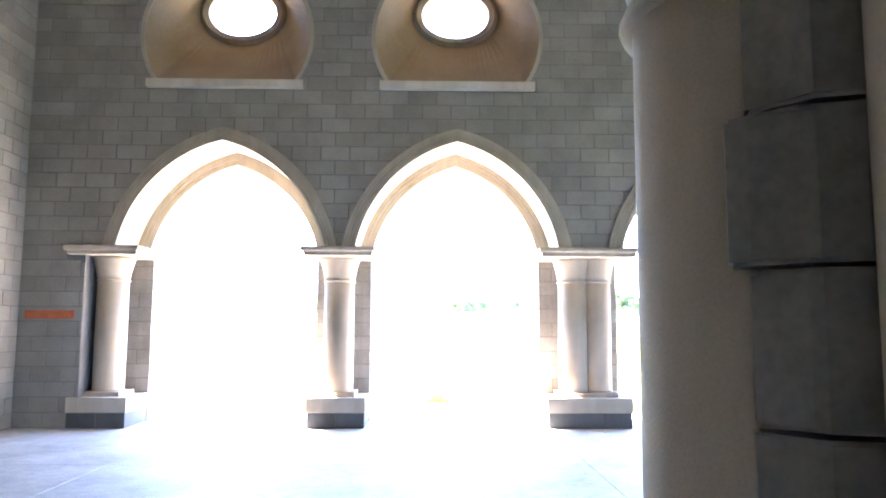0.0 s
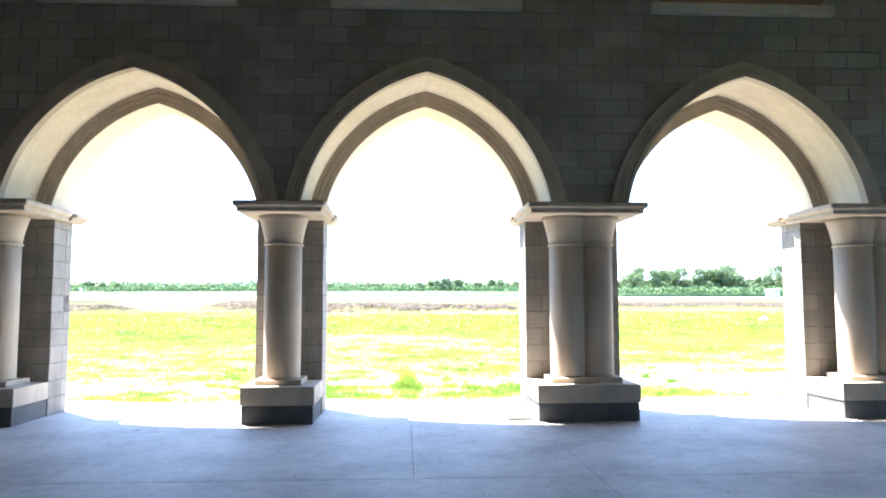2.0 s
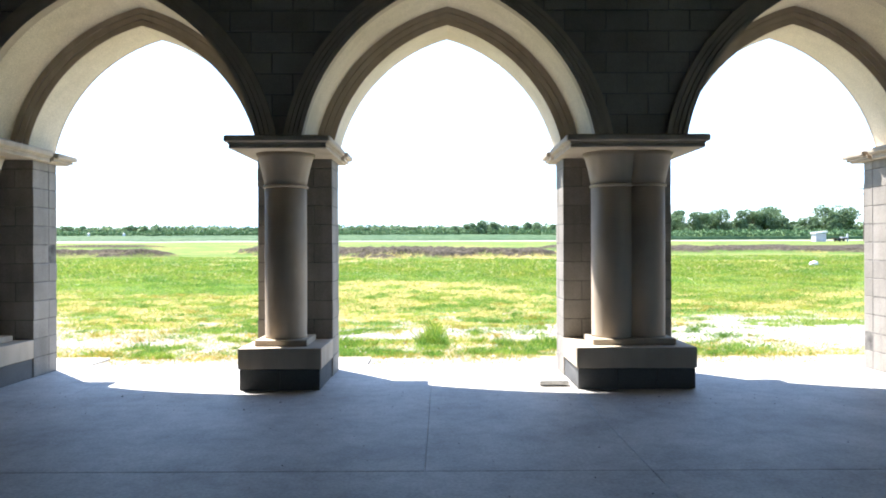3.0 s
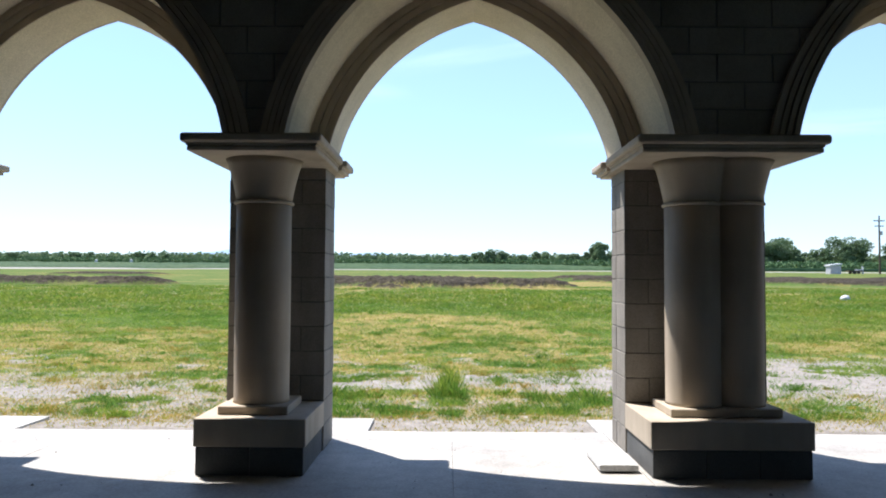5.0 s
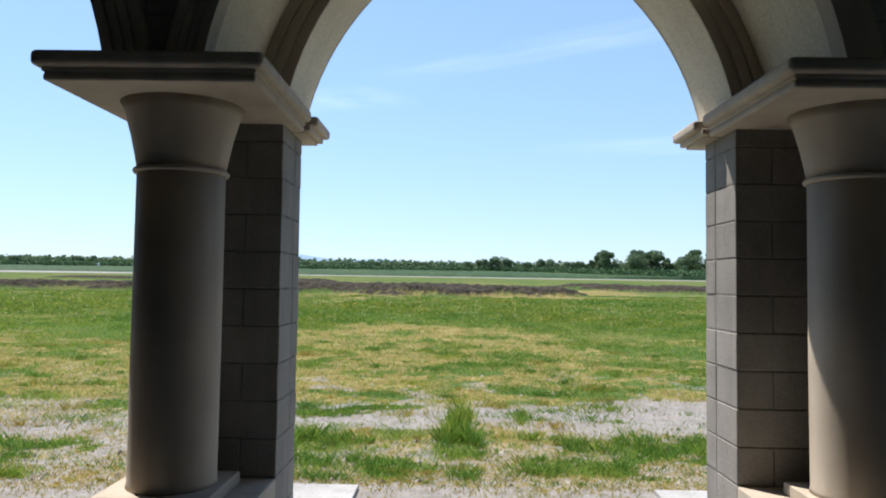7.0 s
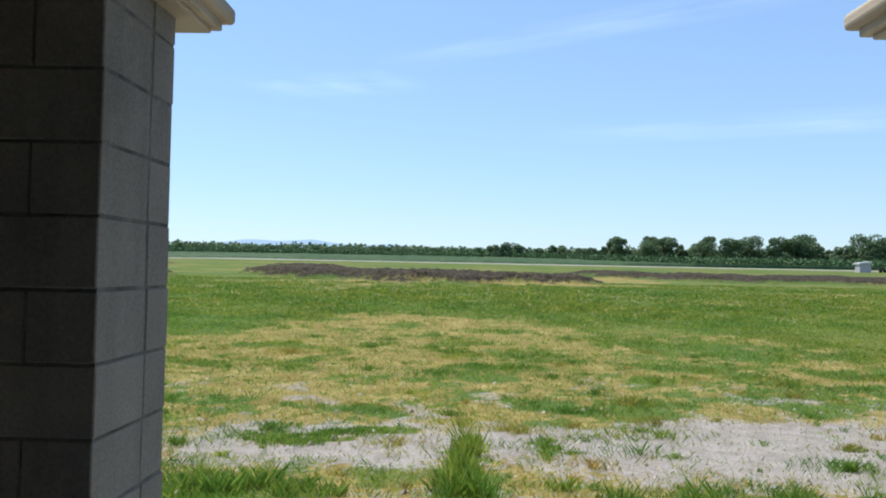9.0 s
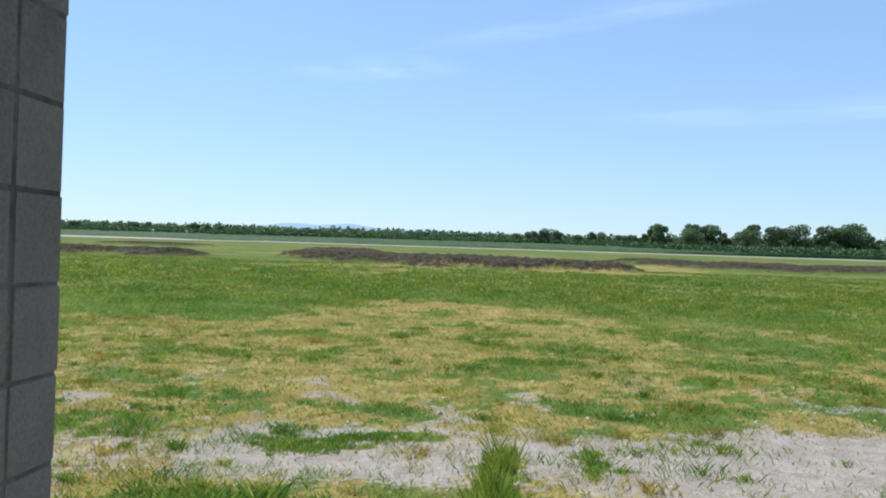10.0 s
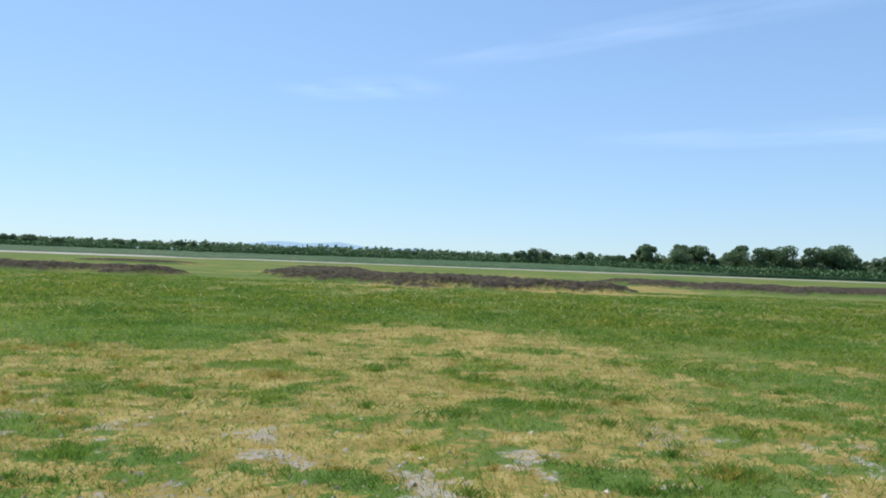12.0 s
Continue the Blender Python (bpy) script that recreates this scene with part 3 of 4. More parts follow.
gx = spaced([(-4000, -400, 8), (-400, -100, 12), (-100, -34, 28), (-34, -8, 78), (-8, 12, 180), (12, 35, 60), (35, 120, 34), (120, 400, 12), (400, 4000, 8)])
gy = spaced([(-600, 10, 8), (10, 13.0, 6), (13.0, 30, 170), (30, 56, 70), (56, 82, 86), (82, 130, 48), (130, 360, 60), (360, 4500, 10)])
verts, cov = [], []
for y in gy:
    for x in gx:
        near = 1.0 if 13 < y < 60 else 0.0
        g, gr, so = cover(x, y) if (13 < y < 212 and -190 < x < 190) else (0.0, 1.0, 0.0)
        z = rise(y) + near * (0.03 * fb(x, y, 0.5, 2) + 0.012 * fb(x, y, 2.5, 9))
        if so:
            dome = max(blob(x, y, *c) for c in SOILS)
            tall = 1.0 if x < 10 and y < 80 else 0.75
            z += so * tall * (0.12 + 0.52 * min(1.0, 1.5 * dome) + 0.16 * fb(x, y, 0.5, 6) + 0.12 * fb(x, y, 1.9, 8))
        if y < 13.2:
            z = -0.12
        verts.append((x, y, z))
        cov.append((g, gr, so))
nx = len(gx)
faces = [(j * nx + i, j * nx + i + 1, (j + 1) * nx + i + 1, (j + 1) * nx + i) for j in range(len(gy) - 1) for i in range(nx - 1)]


def ground_mat():
    m, t, b = nodes_of("field_ground")
    L = t.links.new
    at = t.nodes.new("ShaderNodeAttribute")
    at.attribute_name = "cover"
    sep = t.nodes.new("ShaderNodeSeparateXYZ")
    L(at.outputs["Vector"], sep.inputs[0])
    geo = t.nodes.new("ShaderNodeNewGeometry")

    def nz(scale, detail=6):
        n = t.nodes.new("ShaderNodeTexNoise")
        n.inputs["Scale"].default_value, n.inputs["Detail"].default_value = scale, detail
        L(geo.outputs["Position"], n.inputs["Vector"])
        return n.outputs["Fac"]
    fine, mid, big, wide, small, clod = nz(38, 8), nz(6, 8), nz(0.9), nz(0.12), nz(16, 8), nz(2.2, 9)

    def mixc(f, a, c):
        k = t.nodes.new("ShaderNodeMix")
        k.data_type = "RGBA"
        L(f, k.inputs[0])
        L(a, k.inputs[6])
        L(c, k.inputs[7])
        return k.outputs[2]

    def ramped(src, stops):
        r = ramp_node(t, stops)
        L(src, r.inputs["Fac"])
        return r.outputs["Color"]

    def edge(share, n, amount=0.7):
        a = t.nodes.new("ShaderNodeMath")
        a.operation = "MULTIPLY_ADD"
        L(n, a.inputs[0])
        a.inputs[1].default_value = amount
        a.inputs[2].default_value = -amount / 2
        s = t.nodes.new("ShaderNodeMath")
        s.operation = "ADD"
        L(share, s.inputs[0])
        L(a.outputs[0], s.inputs[1])
        mr = t.nodes.new("ShaderNodeMapRange")
        mr.inputs["From Min"].default_value, mr.inputs["From Max"].default_value = 0.35, 0.65
        L(s.outputs[0], mr.inputs["Value"])
        return mr.outputs["Result"]
    h = t.nodes.new("ShaderNodeValue")
    h.outputs[0].default_value = 0.45
    dry = ramped(fine, [(0.3, (0.110, 0.090, 0.028)), (0.5, (0.230, 0.182, 0.054)), (0.7, (0.370, 0.305, 0.115))])
    dry2 = ramped(mid, [(0.36, (0.085, 0.108, 0.026)), (0.50, (0.180, 0.158, 0.058)), (0.60, (0.265, 0.215, 0.078)), (0.72, (0.33, 0.29, 0.18))])
    dry = mixc(h.outputs[0], dry, dry2)
    dry = mixc(h.outputs[0], dry, ramped(clod, [(0.36, (0.120, 0.082, 0.036)), (0.50, (0.215, 0.160, 0.060)), (0.64, (0.330, 0.270, 0.120))]))
    green = ramped(mid, [(0.32, (0.030, 0.070, 0.015)), (0.50, (0.068, 0.118, 0.024)), (0.70, (0.130, 0.165, 0.050))])
    green2 = ramped(big, [(0.36, (0.045, 0.092, 0.020)), (0.5, (0.082, 0.122, 0.028)), (0.64, (0.130, 0.128, 0.046))])
    green3 = ramped(wide, [(0.40, (0.060, 0.105, 0.026)), (0.52, (0.100, 0.128, 0.036)), (0.62, (0.160, 0.148, 0.056))])
    green = mixc(h.outputs[0], mixc(h.outputs[0], green, green2), green3)
    grav = ramped(fine, [(0.25, (0.138, 0.126, 0.112)), (0.5, (0.245, 0.228, 0.208)), (0.75, (0.365, 0.342, 0.318))])
    soil = ramped(mid, [(0.36, (0.016, 0.014, 0.010)), (0.52, (0.044, 0.037, 0.027)), (0.66, (0.095, 0.084, 0.056))])
    soil = mixc(h.outputs[0], soil, ramped(clod, [(0.38, (0.014, 0.012, 0.009)), (0.50, (0.042, 0.034, 0.026)), (0.64, (0.085, 0.072, 0.048))]))
    tan = ramped(mid, [(0.35, (0.165, 0.150, 0.124)), (0.65, (0.320, 0.298, 0.268))])
    grav = mixc(h.outputs[0], grav, tan)
    c = mixc(edge(sep.outputs["Y"], small, 1.9), dry, green)
    c = mixc(edge(sep.outputs["X"], small, 1.5), c, grav)
    c = mixc(edge(sep.outputs["Z"], mid, 1.7), c, soil)
    L(c, b.inputs["Base Color"])
    b.inputs["Roughness"].default_value, b.inputs["Specular IOR Level"].default_value = 1.0, 0.05
    bp = t.nodes.new("ShaderNodeBump")
    bp.inputs["Strength"].default_value, bp.inputs["Distance"].default_value = 0.6, 0.03
    L(fine, bp.inputs["Height"])
    L(bp.outputs["Normal"], b.inputs["Normal"])
    return m


ground = raw("ground", verts, faces, ground_mat())
layer = ground.data.attributes.new("cover", "FLOAT_VECTOR", "POINT")
layer.data.foreach_set("vector", np.array(cov, dtype=np.float32).ravel())
for p in ground.data.polygons:
    p.use_smooth = True
tagged(ground, "wide rough field of green and dry grass with gravel and dark turned soil", "ground", kind="structure")


def blades(name, places, mat, label, category):
    """Many single blades: (x, y, height, width, lean) each a bent pair of triangles."""
    a = np.array(places, dtype=np.float64)
    n = len(a)
    rng = np.random.default_rng(7)
    th = rng.uniform(0, 2 * np.pi, n)
    ph = rng.uniform(0, 2 * np.pi, n)
    z = a[:, 5]
    wx, wy = a[:, 3] * np.cos(th) * 0.62, a[:, 3] * np.sin(th) * 0.62
    lx, ly = a[:, 4] * a[:, 2] * np.cos(ph), a[:, 4] * a[:, 2] * np.sin(ph)
    v = np.zeros((n, 4, 3))
    v[:, 0] = np.stack([a[:, 0] - wx, a[:, 1] - wy, z - 0.01], 1)
    v[:, 1] = np.stack([a[:, 0] + wx, a[:, 1] + wy, z - 0.01], 1)
    v[:, 2] = np.stack([a[:, 0] + wx * 0.9 + lx * 0.51, a[:, 1] + wy * 0.9 + ly * 0.51, z + a[:, 2] * 0.6], 1)
    v[:, 3] = np.stack([a[:, 0] + lx, a[:, 1] + ly, z + a[:, 2]], 1)
    idx = np.arange(n)[:, None] * 4
    me = bpy.data.meshes.new(name)
    tris = np.concatenate([idx + [0, 1, 2], idx + [0, 2, 3]], 1).reshape(-1, 3)
    me.vertices.add(n * 4)
    me.vertices.foreach_set("co", v.ravel())
    me.loops.add(len(tris) * 3)
    me.loops.foreach_set("vertex_index", tris.ravel().astype(np.int32))
    me.polygons.add(len(tris))
    me.polygons.foreach_set("loop_start", np.arange(0, len(tris) * 3, 3, dtype=np.int32))
    me.update(calc_edges=True)
    me.materials.append(mat)
    return tagged(new(name, me), label, category, kind="stuff")


green_b, weed_b, dry_b = [], [], []
rnd = random.Random(5)


def ground_z(x, y):
    return rise(y) + (0.03 * fb(x, y, 0.5, 2) + 0.012 * fb(x, y, 2.5, 9) if y < 60 else 0.0)


for _ in range(245000):
    # nearer places are drawn more often
    y = 13.3 + 40.0 * rnd.random() ** 2.1
    hw = 3.0 + 0.62 * (y - 11.0) + 5.0 * rnd.random() ** 2
    x = 0.8 + hw * rnd.uniform(-1, 1)
    if y < 13.8 and min(abs(x + 0.595), abs(x - 2.87), abs(x + 3.9), abs(x - 6.51)) < 0.72:
        continue
    if rnd.random() < sstep(24, 52, y):
        continue
    g, gr, so = cover(x, y)
    if rnd.random() < 0.95 * g:
        continue
    far = 1 + max(0.0, y - 19) / 18
    patch = 0.5 + 0.5 * fb(x, y, 1.7, 21)
    z = ground_z(x, y)
    isg = gr + 0.9 * (rnd.random() - 0.5) > 0.5
    for _k in range(2):
        px, py = x + rnd.gauss(0, 0.02 * far), y + rnd.gauss(0, 0.02 * far)
        if isg:
            (green_b if rnd.random() < (0.3 if any(blob(x, y, *q) > 0.15 for q in GREENS) else 0.75) else weed_b).append((px, py, rnd.uniform(0.015, 0.055) * (0.5 + patch) * min(far, 1.4), rnd.uniform(0.003, 0.007) * far, rnd.uniform(0.5, 1.5), z))
        else:
            dry_b.append((px, py, rnd.uniform(0.010, 0.036) * (0.6 + 0.6 * patch), rnd.uniform(0.003, 0.007) * far, rnd.uniform(0.5, 1.6), z))
# taller weed clumps: the tufts have ragged edges and gaps
for cx, cy, rx, ry, n, hh in ((0.86, 15.9, 0.26, 1.5, 5600, 0.10), (0.82, 16.0, 0.20, 1.0, 1300, 0.24), (1.0, 15.2, 0.12, 0.5, 350, 0.21), (0.68, 15.5, 0.14, 0.5, 300, 0.18), (0.9, 16.6, 0.24, 0.7, 260, 0.20), (-0.95, 15.55, 0.95, 0.42, 5200, 0.13), (2.9, 15.5, 1.5, 0.5, 6500, 0.13), (1.46, 21.7, 0.8, 0.4, 1500, 0.10), (0.75, 23.5, 0.5, 0.3, 700, 0.10), (3.0, 19.1, 0.6, 0.35, 1300, 0.09), (-2.5, 18.7, 0.8, 0.3, 1300, 0.08), (-0.75, 17.15, 0.8, 0.32, 3600, 0.07), (-0.05, 17.45, 0.55, 0.2, 1500, 0.06),
                             (-0.45, 18.5, 0.75, 0.22, 700, 0.08), (2.5, 18.6, 0.6, 0.25, 500, 0.09), (1.7, 18.9, 0.45, 0.3, 400, 0.09), (1.55, 16.9, 0.22, 0.5, 350, 0.10), (2.1, 23.2, 1.0, 0.8, 1200, 0.13), (-3.2, 15.2, 0.6, 0.3, 450, 0.12), (1.9, 14.6, 0.5, 0.3, 350, 0.12),
                             (0.25, 14.4, 0.35, 0.4, 300, 0.12), (-2.6, 17.3, 0.6, 0.3, 450, 0.12), (-2.1, 18.9, 0.9, 0.4, 600, 0.08), (6.5, 20.3, 1.8, 0.4, 900, 0.12), (9.5, 23.0, 2.5, 0.6, 1200, 0.2), (1.3, 24.6, 0.7, 0.3, 400, 0.1)):
    for _ in range(n):
        a, q = rnd.uniform(0, 2 * math.pi), math.sqrt(rnd.random()) * rnd.uniform(0.7, 1.2)
        x, y = cx + rx * q * math.cos(a), cy + ry * q * math.sin(a)
        if fb(x, y, 2.4, 31) + 0.5 * fb(x, y, 6.0, 13) < -0.06 + 0.35 * (q - 0.5):
            continue
        (weed_b if rnd.random() < (0.3 if ry > 0.6 else 0.85) else green_b).append((x, y, hh * rnd.uniform(0.2, 1.2) * (1.1 - 0.4 * q) * (0.8 + 0.9 * fb(x, y, 4.0, 3)), rnd.uniform(0.0022, 0.0045), rnd.uniform(0.1, 0.55) if hh > 0.2 else rnd.uniform(0.15, 1.0), ground_z(x, y)))
# small scattered tufts on the gravel and among the straw
for _ in range(520):
    cy = 13.9 + 12.0 * rnd.random() ** 1.3
    cx = 0.8 + (2.6 + 0.6 * (cy - 11)) * rnd.uniform(-1, 1)
    rr, hh = (rnd.uniform(0.2, 0.5), rnd.uniform(0.05, 0.10)) if rnd.random() < 0.28 else (rnd.uniform(0.03, 0.2), rnd.uniform(0.02, 0.07))
    kind = rnd.random()
    for _k in range(int(1900 * rr * rnd.uniform(0.3, 1.0))):
        a, q = rnd.uniform(0, 6.28), abs(rnd.gauss(0, 0.6))
        x, y = cx + 1.7 * rr * q * math.cos(a), cy + rr * q * math.sin(a)
        if fb(x, y, 7.0, 51) < -0.12:
            continue
        (weed_b if kind < 0.5 else green_b if kind < 0.72 else dry_b).append((x, y, hh * rnd.uniform(0.3, 1.1) * max(0.35, 1.1 - 0.5 * q), rnd.uniform(0.002, 0.0045), rnd.uniform(0.3, 1.2), ground_z(x, y)))
# leafy weeds of the far meadow, in drifts
meadow_b = []
for _ in range(210000):
    y = 21.0 + 41.0 * rnd.random() ** 1.2
    x = 0.8 + (3.0 + 0.62 * (y - 11.0)) * rnd.uniform(-1, 1)
    g, gr, so = cover(x, y)
    k = 0.5 + 0.9 * fb(x, y, 0.45, 33) + 0.6 * fb(x, y, 1.6, 35)
    if gr < 0.45 or rnd.random() > gr * (0.25 + k) or so > 0.2:
        continue
    hh = (0.04 + 0.13 * max(0.0, k)) * rnd.uniform(0.35, 1.2) * (0.35 + 0.85 * sstep(22, 40, y) - 0.45 * sstep(42, 58, y))
    for _k in range(2):
        meadow_b.append((x + rnd.gauss(0, 0.03), y + rnd.gauss(0, 0.03), hh * rnd.uniform(0.6, 1.1), rnd.uniform(0.012, 0.034) * (0.28 + 0.95 * sstep(22, 46, y)), rnd.uniform(0.5, 1.8), ground_z(x, y)))
blades("meadow_weeds", meadow_b, MEADOW, "leafy green meadow weeds with pale flower heads", "weeds")
blades("green_grass", green_b, GRASS, "short green field grass", "grass")
blades("weeds", weed_b, WEED, "dark green weeds in clumps", "weeds")
blades("dry_grass", dry_b, STRAW, "flattened yellow dry grass", "grass")

# pale stones and flakes on the gravel and in the dry grass
sv, sf = [], []
for _ in range(6500):
    y = 13.4 + 13.0 * rnd.random() ** 1.5
    x = 0.8 + (3.0 + 0.62 * (y - 11)) * rnd.uniform(-1, 1)
    if y < 13.85:
        continue
    s = rnd.uniform(0.006, 0.02) * (rnd.uniform(1.6, 2.8) if y < 20.5 and rnd.random() < 0.2 else 1.0)
    z = ground_z(x, y)
    k = len(sv)
    a = rnd.uniform(0, 6.28)
    for i in range(4):
        q = a + i * 1.57 + rnd.uniform(-0.3, 0.3)
        sv.append((x + s * math.cos(q), y + s * math.sin(q), z - 0.004))
    sv.append((x + s * 0.2, y, z + s * rnd.uniform(0.3, 0.9)))
    sf += [(k, k + 1, k + 4), (k + 1, k + 2, k + 4), (k + 2, k + 3, k + 4), (k + 3, k, k + 4)]
PEBBLE = stone("pale_pebble", (0.26, 0.235, 0.18), (0.52, 0.475, 0.39), 60, 2, 0.9, 0.2, 0.35)
tagged(raw("pebbles", sv, sf, PEBBLE), "scattered pale stones on the gravel", "stones", kind="stuff")


# ---------- trees, orchard rows, far hills ----------
def clumps(centres, size, n, rng, squash=0.8):
    """Leaf clumps: small tilted quads scattered through lobes."""
    v, f = [], []
    for cx, cy, cz, r in centres:
        for _ in range(n):
            d = Vector((rng.gauss(0, 1), rng.gauss(0, 1), rng.gauss(0, 1))).normalized() * r * rng.uniform(0.55, 1.05)
            p = Vector((cx + d.x, cy + d.y, cz + d.z * squash))
            u = Vector((rng.gauss(0, 1), rng.gauss(0, 1), rng.gauss(0, 1))).normalized()
            w = u.orthogonal().normalized()
            u2 = u.cross(w)
            s = size * rng.uniform(0.5, 1.3)
            k = len(v)
            v += [tuple(p + w * s), tuple(p + u2 * s * 0.7), tuple(p - w * s), tuple(p - u2 * s * 0.8)]
            f.append((k, k + 1, k + 2, k + 3))
    return v, f


def tree(seed, h, wide):
    rng = random.Random(seed)
    th = empty("tree")
    bm = bmesh.new()
    rows = [(0.035 * h, 0), (0.026 * h, 0.15 * h), (0.02 * h, 0.4 * h), (0.008 * h, 0.75 * h)]
    rings = [[bm.verts.new((r * math.cos(k * math.pi / 4) + 0.02 * h * math.sin(z), r * math.sin(k * math.pi / 4), z)) for k in range(8)] for r, z in rows]
    for a, b in zip(rings, rings[1:]):
        for k in range(8):
            bm.faces.new((a[k], a[(k + 1) % 8], b[(k + 1) % 8], b[k]))
    lobes = []
    for _ in range(13):
        a, q = rng.uniform(0, 6.28), math.sqrt(rng.random()) * wide * 0.38
        lobes.append((q * math.cos(a), q * math.sin(a), h * rng.uniform(0.25, 0.86), wide * rng.uniform(0.10, 0.24)))
    lobes.append((0, 0, h * 0.82, wide * 0.2))
    for x, y, z, r in lobes:
        s = Vector((0, 0, h * rng.uniform(0.2, 0.4)))
        e = Vector((x, y, z))
        side = (e - s).orthogonal().normalized() * 0.008 * h
        up = (e - s).cross(side).normalized() * 0.008 * h
        q = [bm.verts.new(s + side), bm.verts.new(s + up), bm.verts.new(s - side), bm.verts.new(s - up)]
        tip = bm.verts.new(e)
        for k in range(4):
            bm.faces.new((q[k], q[(k + 1) % 4], tip))
    part("trunk", bm, BARK, th)
    v, f = clumps(lobes, 0.034 * h, 330, rng)
    raw("crown", v, f, LEAF, th)
    return tagged(th, "broad green tree in the far tree line", "tree", "far tree line")


protos = [tree(11 + k, 1.0 * h, w) for k, (h, w) in enumerate(((10, 11), (10, 8), (10, 14), (10, 9)))]
spots = []
rt = random.Random(3)
x = 62.0
while x < 215:
    spots.append((x, 304 + rt.uniform(-8, 14), rt.uniform(6.0, 8.5) if rt.random() < 0.4 else rt.uniform(8.5, 12.8)))
    x += rt.uniform(4, 7)
for x, h in ((13, 6.0), (16, 6.4), (20, 6.6), (24, 5.8), (30, 4.8), (36, 6.6), (40, 6.0), (46, 5.2), (51, 5.6), (56, 6.4), (60, 7.4), (7, 4.6)):
    spots.append((x * 1.03, 304 + rt.uniform(-4, 8), h))
x = -215.0
while x < 6:
    spots.append((x, 312 + rt.uniform(-6, 14), rt.uniform(3.6, 4.6) + (1.9 if x < -120 and rt.random() < 0.6 else 0)))
    x += rt.uniform(5, 9)
for k, (x, y, h) in enumerate(spots):
    p = protos[k % 4]
    m = Matrix.Translation((x, y, rise(y) - 0.2)) @ Matrix.Rotation(rt.uniform(0, 6.28), 4, "Z")
    if k < 4:
        ob = p
        ob.matrix_basis = m
    else:
        ob = copy_thing(p, m)
    s = h / 10.0
    ob.scale = (s, s, s)

# low dark orchard rows before the trees
ov, of = [], []
ro = random.Random(9)
def orchard_y(x):
    """The hedge-like orchard edge runs nearer towards the east."""
    return 298.0 - 62.0 * sstep(20.0, 75.0, x)


for dy, h in ((0, 2.5), (6, 2.7), (13, 2.9)):
    x = -240.0
    while x < 260:
        y = orchard_y(x) + dy
        c = [(x, y + ro.uniform(-1, 1), rise(y) + h * 0.5, h * ro.uniform(0.48, 0.60))]
        v, f = clumps(c, 0.42, 44, ro, 0.95)
        k = len(ov)
        ov += v
        of += [tuple(i + k for i in q) for q in f]
        x += ro.uniform(1.7, 2.3)
tagged(raw("orchard_rows", ov, of, CROP), "low dark green orchard rows in front of the tree line", "orchard", kind="stuff")

cv, cf = [], []
xs = spaced([(-300, 320, 310)])
lines = 56
for row in range(lines + 1):
    for x in xs:
        y0, y1 = 219.0 + 0.01 * x, orchard_y(x) - 2.0
        y = y0 + (y1 - y0) * row / lines
        top = (0.62 if row % 2 else 0.34) + 0.14 * ro.uniform(-1, 1) + 0.15 * fb(x, y, 0.06, 4)
        cv.append((x, y, rise(y) + (top if 0 < row < lines else 0.0)))
n = len(xs)
cf = [(r * n + i, r * n + i + 1, (r + 1) * n + i + 1, (r + 1) * n + i) for r in range(lines) for i in range(n - 1)]
tagged(raw("low_crop", cv, cf, LOWCROP), "band of low green crop behind the dirt track", "crop", kind="stuff")

wv, wf = [], []
for y, lo, hi, x0, x1 in ((336, 5.0, 6.6, -330, 330), (318, 4.6, 7.4, 66, 330), (324, 4.0, 5.3, -330, 70)):
    x = x0
    while x < x1:
        h = lo + (hi - lo) * (0.5 + 0.5 * fb(x, y, 0.05, 5)) * ro.uniform(0.7, 1.2)
        v, f = clumps([(x, y + ro.uniform(-2, 2), rise(y) + h * 0.5, h * 0.62)], 0.80, 60, ro, 0.85)
        k = len(wv)
        wv += v
        wf += [tuple(i + k for i in q) for q in f]
        x += ro.uniform(1.6, 2.6)
tagged(raw("far_woods", wv, wf, LEAF), "continuous low woods along the horizon", "woods", kind="stuff")

# pale dirt track across the field
tv, tf = [], []
xs = spaced([(-260, 300, 90)])
for x in xs:
    w = 1.6 + 0.8 * fb(x, 0, 0.03, 2)
    yc = 203 - 0.13 * x if x > -70 else 196 + 0.12 * (x + 70)
    tv += [(x, yc - w * 3, rise(yc - w * 3) + 0.03), (x, yc + w * 3, rise(yc + w * 3) + 0.06 + (0.30 if x < -80 else 0.10))]
tf = [(2 * k, 2 * k + 2, 2 * k + 3, 2 * k + 1) for k in range(len(xs) - 1)]
TRACK = stone("pale_dirt", (0.24, 0.23, 0.19), (0.34, 0.33, 0.28), 2, 0.2, 0.95, 0.1)
tagged(raw("dirt_track", tv, tf, TRACK), "pale dirt track across the far field", "track", kind="structure")

